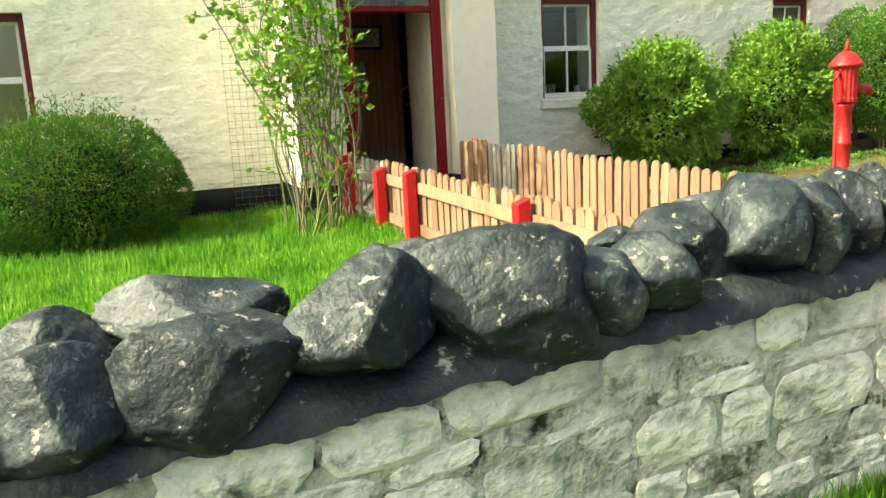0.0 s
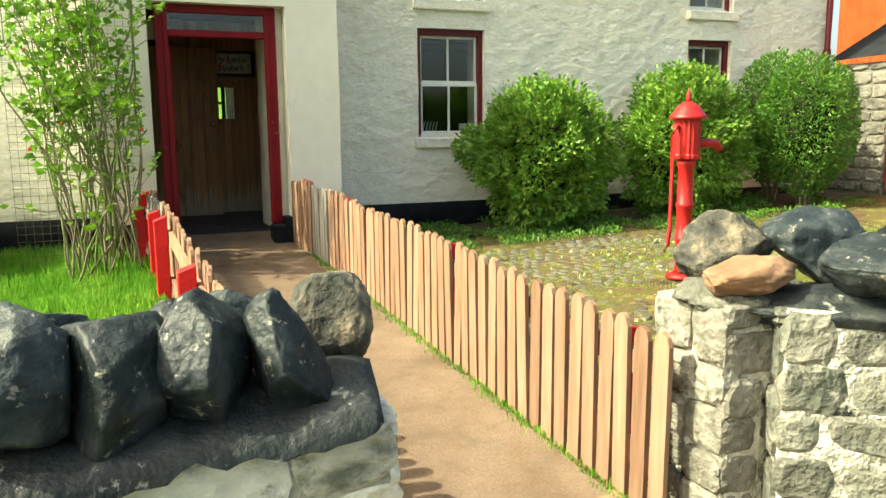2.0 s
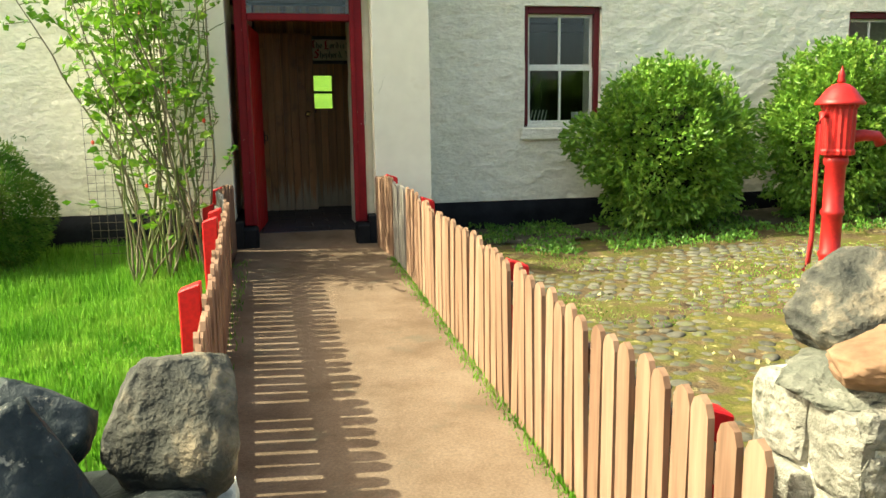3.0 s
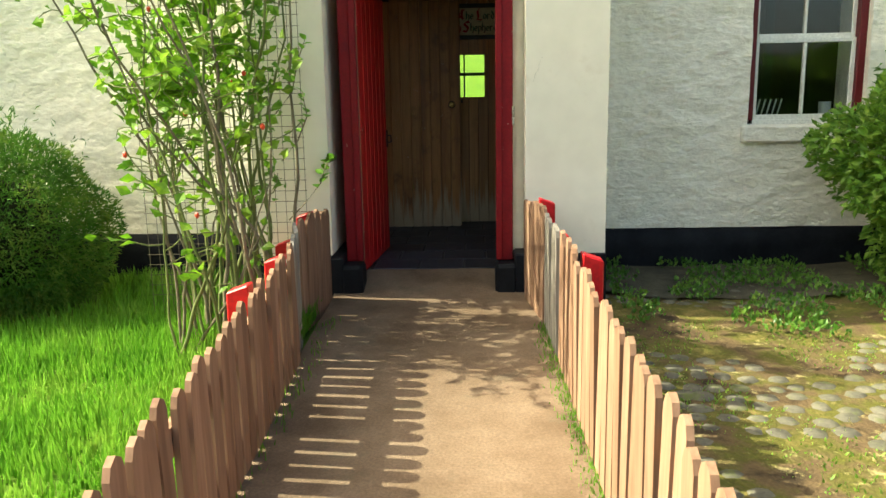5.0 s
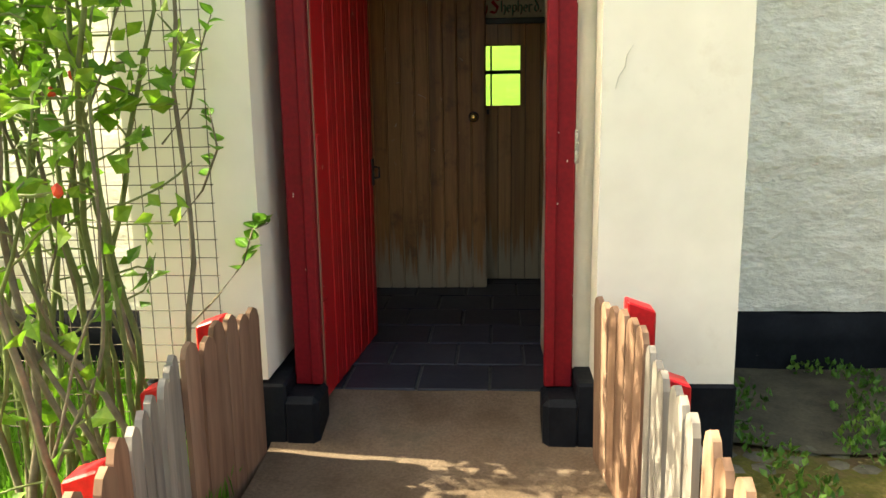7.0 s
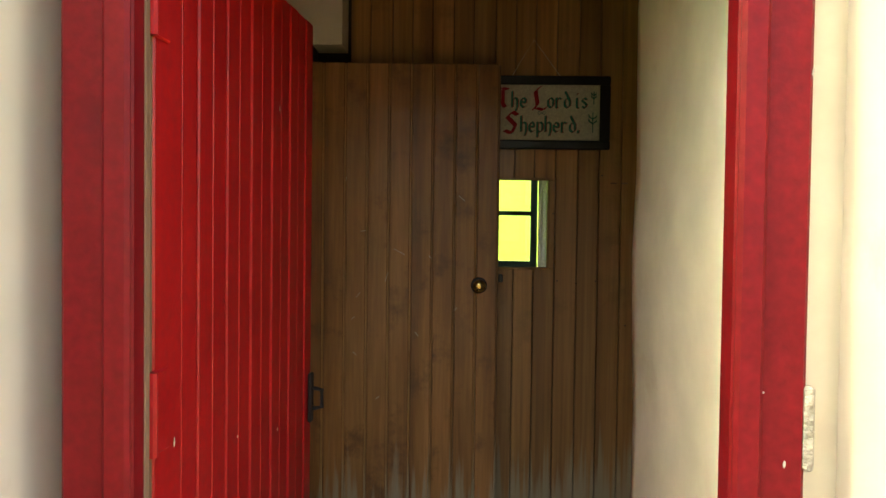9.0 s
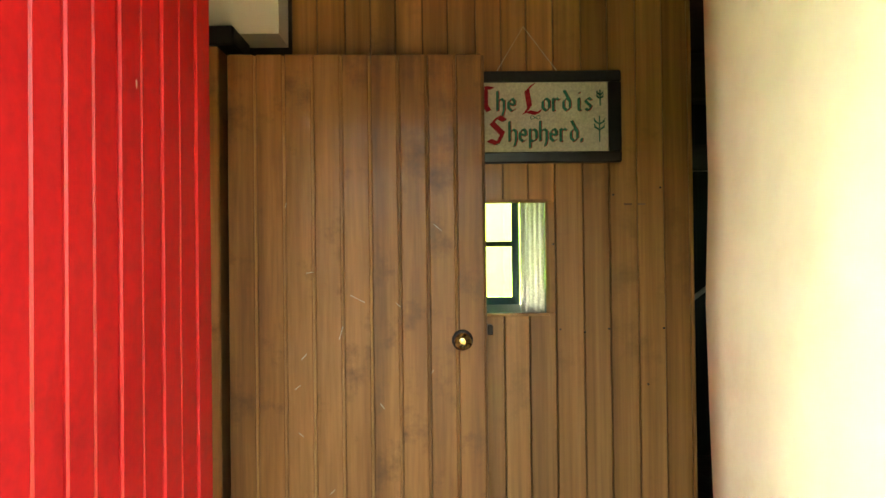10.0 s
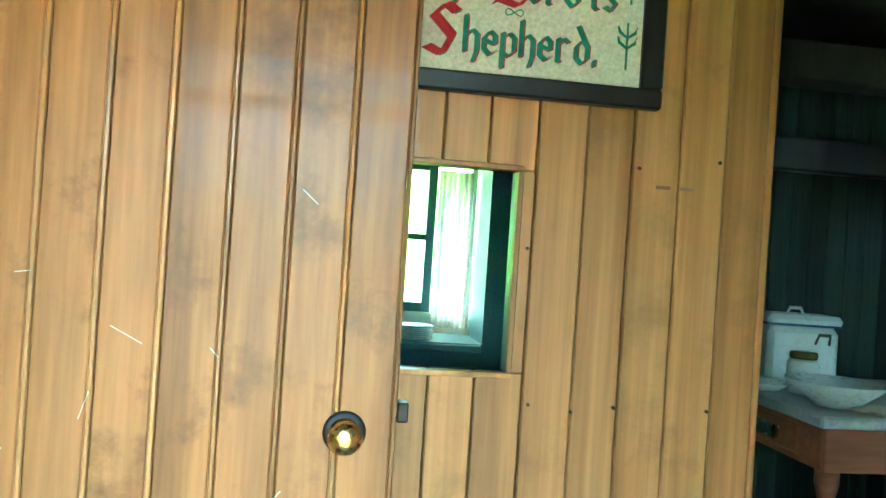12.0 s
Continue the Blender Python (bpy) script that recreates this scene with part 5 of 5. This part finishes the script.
                    d = (d + Vector((rnd.gauss(0, 0.25), rnd.gauss(0, 0.2), rnd.gauss(-0.03, 0.15)))).normalized()
                    q = q + d * rnd.uniform(0.035, 0.07)
                    tw.append(q.copy())
                    for _ in range(rnd.randint(1, 3)):
                        cloud.append((q + Vector((rnd.gauss(0, 0.018), rnd.gauss(0, 0.018), rnd.gauss(0, 0.018))), d))
                if max(t.x for t in tw) + x > -0.66 and q.z < 1.9:
                    continue
                side = tube(tw, [0.0035] * (len(tw) - 1) + [0.0015], 5)
                part("shoot", side, M["stem"], ob)
                if rnd.random() < 0.05:
                    buds.append(q)
        rad = [r0 * (1 - 0.75 * k / (len(pts) - 1)) for k in range(len(pts))]
        part("cane", tube(pts, rad, 7), M["stem"] if rnd.random() < 0.65 else M["bark"], ob, smooth=True)
    cloud = [c for c in cloud if c[0].x + x < -0.70 or (c[0].z > 2.0 and c[0].x + x < -0.45)]
    cloud = [c for c in cloud if rnd.random() < (0.34 if c[0].z < 1.3 else 0.8)]
    me = leaves(cloud, leaf_size, seed, slim=0.72)
    me.materials.append(mat_leaf)
    shared("foliage", me, ob, Matrix.Identity(4))
    for q in buds[:12]:
        part("bud", rock(0.014, 0.014, 0.018, 3, 1, 2), M["flower"], ob, "red rose bud", at=pose(*q))
    return ob


rose("climbing_rose", "tall climbing rose with bare canes and fresh leaves", -0.97, -0.48, 11, 21, 0.75, 2.7, M["leaf_rose"])
rose("climbing_rose", "arching climbing rose on the wire trellis", -1.18, -0.50, 12, 22, 1.0, 2.4, M["leaf_rose"])
rose("climbing_rose", "leafy young rose with a few red shoots", -1.18, -0.85, 9, 23, 1.6, 1.5, M["leaf_rose"])
rose("climbing_rose", "slender rose canes by the little gate", -0.88, -0.84, 7, 24, 0.6, 2.5, M["leaf_rose"])


def sprig_of(name, label, pts, seed, count, size):
    """A thin shoot with broad toothed leaves, close to the door."""
    rnd = random.Random(seed)
    ob = thing(name, *pts[0], label=label, category="climbing plant")
    o = Vector(pts[0])
    loc = [Vector(p) - o for p in pts]
    part("shoot", tube(loc, [0.004] * (len(loc) - 1) + [0.002], 6), M["bark"], ob, smooth=True)
    for i in range(count):
        t = (0.45 + 0.55 * i / max(1, count - 1)) * (len(loc) - 1)
        k = min(int(t), len(loc) - 2)
        p = loc[k].lerp(loc[k + 1], t - k)
        w, l = size * rnd.uniform(0.32, 0.42), size * rnd.uniform(0.8, 1.15)
        bm = bmesh.new()
        n = 6
        left, mid, right = [], [], []
        for j in range(n + 1):
            u = j / n
            half = w * math.sin(math.pi * u ** 0.8) * (1 + 0.12 * (j % 2))
            bend = -0.25 * l * u * u
            mid.append(bm.verts.new((0, u * l, bend)))
            left.append(bm.verts.new((-half, u * l, bend + 0.25 * half)))
            right.append(bm.verts.new((half, u * l, bend + 0.25 * half)))
        for j in range(n):
            bm.faces.new((left[j], mid[j], mid[j + 1], left[j + 1]))
            bm.faces.new((mid[j], right[j], right[j + 1], mid[j + 1]))
        bmesh.ops.solidify(bm, geom=bm.faces[:], thickness=0.0006)
        part("leaf", bm, M["leaf_sprig_lit"], ob, at=pose(*p, rnd.uniform(20, 70), rnd.uniform(-30, 30), rnd.choice((60, -60, 20, -100, 110, 170)) + rnd.uniform(-25, 25)), smooth=True)
    return ob


sprig_of("rose_sprig", "fresh green rose sprig against the cream plaster", [(-0.84, -0.10, 0.36), (-0.74, -0.09, 0.46), (-0.64, -0.08, 0.58), (-0.60, -0.08, 0.70), (-0.545, -0.07, 0.72)], 3, 11, 0.062)
sprig_of("rose_sprig", "fresh green rose sprig on the trellis edge", [(-0.86, -0.12, 0.72), (-0.76, -0.10, 0.84), (-0.70, -0.09, 0.98), (-0.72, -0.09, 1.12)], 4, 9, 0.06)
sprig_of("rose_sprig", "fresh green rose sprig on the trellis edge", [(-0.88, -0.12, 1.0), (-0.78, -0.10, 1.12), (-0.74, -0.09, 1.30), (-0.69, -0.09, 1.42)], 5, 9, 0.055)
bm = tube([(0.645, -0.013, 1.16), (0.655, -0.014, 1.20), (0.675, -0.014, 1.23), (0.68, -0.014, 1.27), (0.70, -0.013, 1.30)], [0.0008, 0.0016, 0.0014, 0.0016, 0.0006], 5)
part("crack", bm, M["joint"], bpy.data.objects["wall_entrance"], "hairline crack in the plaster")


# ---- grass ----
def grass(name, label, spots, seed, tall, mat, wide=0.006, lean=0.45):
    rnd = random.Random(seed)
    verts, faces = [], []
    for x, y, k in spots:
        z = ground(x, y) - 0.01
        h = tall * k * rnd.uniform(0.5, 1.3)
        a = rnd.uniform(0, 6.28)
        dx, dy = math.cos(a) * h * lean * rnd.random(), math.sin(a) * h * lean * rnd.random()
        b = rnd.uniform(0, 3.14)
        sx, sy = math.cos(b) * wide, math.sin(b) * wide
        i = len(verts)
        verts += [(x - sx, y - sy, z), (x + sx, y + sy, z), (x + dx * 0.4 + sx * 0.7, y + dy * 0.4 + sy * 0.7, z + h * 0.6), (x + dx * 0.4 - sx * 0.7, y + dy * 0.4 - sy * 0.7, z + h * 0.6), (x + dx, y + dy, z + h)]
        faces += [(i, i + 1, i + 2, i + 3), (i + 3, i + 2, i + 4)]
    me = bpy.data.meshes.new(name)
    me.from_pydata(verts, [], faces)
    me.materials.append(mat)
    return tagged(new(name, me), label, "grass", "", "stuff")


rnd = random.Random(77)
spots = []
while len(spots) < 70000:
    x, y = -0.64 - 4.4 * rnd.random() ** 1.25, rnd.uniform(-5.3, 1.02)
    k = 0.75 + 0.5 * noise.noise(Vector((x * 1.4, y * 1.4, 0))) + (0.35 if y > -1.2 else 0)
    if (x + 3.05) ** 2 / 0.7 + (y - 0.18) ** 2 / 0.42 > 1 and not (x > -1.1 and y > -0.03):
        spots.append((x, y, k))
grass("lawn_grass", "lush sunlit lawn grass beside the path", spots, 1, 0.10, M["grass"])
spots = [(0.655 + rnd.gauss(0, 0.03) + 0.018 * (-y) , y, 0.6) for y in [rnd.uniform(-5.4, -0.6) for _ in range(3600)]]
spots += [(-0.53 + rnd.gauss(0, 0.03), y, 0.8) for y in [rnd.uniform(-5.2, -0.5) for _ in range(500)]]
grass("verge_grass", "thin grass along the foot of the fences", spots, 2, 0.06, M["grass"], 0.0035)
spots = []
while len(spots) < 14000:
    x, y = rnd.uniform(0.85, 7.4), rnd.uniform(-5.4, -0.3)
    if noise.noise(Vector((x * 1.1, y * 1.1, 4))) > 0.0:
        spots.append((x, y, 0.8))
grass("yard_grass", "short mossy grass tufts in the yard", spots, 3, 0.022, M["leaf_bush"], 0.005, 1.2)
spots = []
while len(spots) < 9000:
    x = rnd.uniform(0.95, 4.5)
    y = -5.75 - 0.617 * (x - 0.775) - rnd.random() ** 2 * 0.9
    spots.append((x, y, 1.0))
spots += [(rnd.uniform(-4.5, -0.4), -5.9 - rnd.random() ** 2 * 0.5, 0.8) for _ in range(5000)]
grass("lane_grass", "long grass at the foot of the garden wall", spots, 4, 0.12, M["grass"], 0.004)
cloud = []
for _ in range(15000):
    x, y = rnd.uniform(1.15, 7.6), 1.0 - rnd.random() * 1.7
    if noise.noise(Vector((x * 2.3, y * 2.3, 7))) < -0.08:
        continue
    cloud.append((Vector((x, y, ground(x, y) + 0.02 + 0.05 * rnd.random())), Vector((0, 0, 1))))
me = leaves(cloud, 0.036, 5, slim=0.6)
me.materials.append(M["leaf_box"])
tagged(new("bed_plants", me), "low weeds growing in the shaded bed", "weeds", "", "stuff")
cloud = []
for _ in range(500):
    x, y = rnd.uniform(1.6, 5.5), rnd.uniform(-3.6, -1.0)
    if noise.noise(Vector((x * 1.7, y * 1.7, 9))) > 0.05:
        cloud.append((Vector((x, y, ground(x, y) + 0.018)), Vector((0, 0, 0.3))))
me = leaves(cloud, 0.03, 6, slim=0.9)
me.materials.append(M["pale"])
tagged(new("fallen_petals", me), "pale petals and tiny flowers on the moss", "petals", "", "stuff")

# cobbles in the yard
cob = thing("cobbles", 0, 0, 0, label="rounded cobbles sunk in the mossy yard", category="paving", kind="structure")
cob_me = [mesh_of(rock(0.056, 0.048, 0.016, 200 + i, 2, 4, 0.1), "cobble", M["cobble"], True) for i in range(6)]
for i in range(13):
    for j in range(23):
        x, y = 0.90 + 0.125 * i + 0.06 * (j % 2) + rnd.uniform(-0.025, 0.025), -5.15 + 0.118 * j + rnd.uniform(-0.025, 0.025)
        shared("cobble", cob_me[rnd.randrange(6)], cob, pose(x, y, ground(x, y) - 0.009 - 0.006 * rnd.random(), 0, 0, rnd.uniform(0, 360)) @ Matrix.Diagonal((rnd.uniform(0.85, 1.25), rnd.uniform(0.85, 1.2), 1, 1)))

bm = bmesh.new()
for i in range(34):
    for j in range(26):
        x, y = 0.92 + 0.128 * i + 0.06 * (j % 2) + rnd.uniform(-0.03, 0.03), -2.42 + 0.118 * j + rnd.uniform(-0.03, 0.03)
        if noise.noise(Vector((x * 0.9, y * 0.9, 2))) < -0.12 or (x > 2.5 and y > -0.6):
            continue
        w, d, z, a = rnd.uniform(0.045, 0.07), rnd.uniform(0.04, 0.06), ground(x, y), rnd.uniform(0, 3)
        ring = [bm.verts.new((x + w * math.cos(a + k * 1.047) * rnd.uniform(0.85, 1.1), y + d * math.sin(a + k * 1.047) * rnd.uniform(0.85, 1.1), z - 0.012)) for k in range(6)]
        mid = [bm.verts.new((x + (v.co.x - x) * 0.7, y + (v.co.y - y) * 0.7, z + 0.002 + 0.004 * rnd.random())) for v in ring]
        for k in range(6):
            bm.faces.new((ring[k], ring[(k + 1) % 6], mid[(k + 1) % 6], mid[k]))
        bm.faces.new(mid)
part("far_cobbles", bm, M["cobble"], cob, kind="stuff", smooth=True)

# ---- outhouse ----
SX = 8.55
out = thing("outhouse", SX, 0.76, -0.07, label="low whitewashed stone outhouse with a red door", category="outhouse")
zb = 0.05
part("wall", box(0.0, 0.35, -0.60, 0.25, zb - 0.4, 1.72, 0.01), M["white_stone"], out)
part("wall", box(0.0, 0.35, -4.2, -1.42, zb - 0.4, 1.80, 0.01), M["white_stone"], out)
part("lintel", box(-0.012, 0.35, -1.44, -0.58, 1.64, 1.78, 0.012), M["white_stone"], out, "whitewashed stone lintel")
part("back_wall", box(0.36, 3.0, -4.2, 0.0, zb - 0.4, 1.70), M["white_stone"], out)
rnd = random.Random(3)
for y0, y1 in ((-0.60, 0.24), (-3.2, -1.42)):
    z = 0.1
    while z < 1.62:
        h = rnd.uniform(0.1, 0.17)
        y = y0
        while y < y1 - 0.03:
            w = rnd.uniform(0.18, 0.34)
            if y1 - y - w < 0.12:
                w = y1 - y
            part("stone", slab_stone(w - 0.006, min(h, 1.7 - z) - 0.006, 0.022, rnd.random() * 1e4), M["white_stone"], out, at=pose(-0.002, y + w / 2, z + h / 2, 0, rnd.uniform(-3, 3), -90))
            y += w
        z += h
bm = bmesh.new()
for p in ((-0.12, 0.26, 1.76), (-0.12, -4.3, 1.88), (1.6, -4.3, 2.75), (1.6, 0.26, 2.65), (3.2, -4.3, 1.8), (3.2, 0.26, 1.7)):
    bm.verts.new(p)
bm.verts.ensure_lookup_table()
bm.faces.new([bm.verts[i] for i in (0, 1, 2, 3)])
bm.faces.new([bm.verts[i] for i in (3, 2, 4, 5)])
bmesh.ops.solidify(bm, geom=bm.faces[:], thickness=0.05)
part("roof", bm, M["slate"], out, "patched dark slate roof")
od = part("door", box(0.03, 0.07, -1.40, -0.62, 0.10, 1.63, 0.004), M["shed_red"], out, "bright red plank door")
for i in range(6):
    a = -1.40 + 0.13 * i
    part("board", box(0.022, 0.034, a + 0.002, a + 0.128, 0.22, 1.63, 0.003), M["shed_red"], od)
part("kick_board", box(0.018, 0.032, -1.39, -0.63, 0.10, 0.215, 0.003), M["picket"], od, "worn wooden kick board")
part("latch", box(0.004, 0.02, -1.36, -1.20, 0.83, 0.85, 0.002), M["iron"], od)
part("latch_handle", tube([(0.015, -1.30, 0.80), (-0.02, -1.30, 0.78), (-0.02, -1.30, 0.68), (0.015, -1.30, 0.66)], 0.007, 6), M["iron"], od)
out.scale = (1.07, 1.07, 1.07)
shed = thing("tin_shed", 13.8, 2.7, 0, label="orange-red painted corrugated tin shed behind", category="shed")
bm = bmesh.new()
pts = [bm.verts.new((0.02 * (i % 2), 3.0 - 0.06 * i, z)) for z in (-0.2, 4.3) for i in range(100)]
for i in range(99):
    bm.faces.new((pts[i], pts[i + 1], pts[i + 101], pts[i + 100]))
bmesh.ops.solidify(bm, geom=bm.faces[:], thickness=0.02)
part("tin_wall", bm, M["orange"], shed)
part("tin_roof", box(-0.1, 3.0, -3.1, 3.1, 4.3, 4.4), M["slate"], shed)

# unseen hedge added across the lane, behind the walker, to darken window reflections
hedge = thing("hedge", 0, -16, ground(0, -16), label="unseen dark hedgerow added across the lane", category="hedge")
cloud = []
rnd = random.Random(8)
for _ in range(15000):
    x, z = rnd.uniform(-16, 20), rnd.uniform(0, 1) ** 0.8 * 2.5
    cloud.append((Vector((x, rnd.gauss(0, 0.25) + 0.3 * noise.noise(Vector((x, z, 0))), z + 0.4 * noise.noise(Vector((x * 0.8, 0, 3))))), Vector((0, 1, 0.3))))
me = leaves(cloud, 0.22, 3, slim=0.7)
me.materials.append(M["leaf_box"])
shared("crown", me, hedge, Matrix.Identity(4))
# dark box core stands in for the shaded depth of the hedge
part("inner_mass", box(-16, 20, -0.6, -0.1, 0, 2.0, 0.1), M["earth"], hedge, "solid core coloured dark as the shade inside")
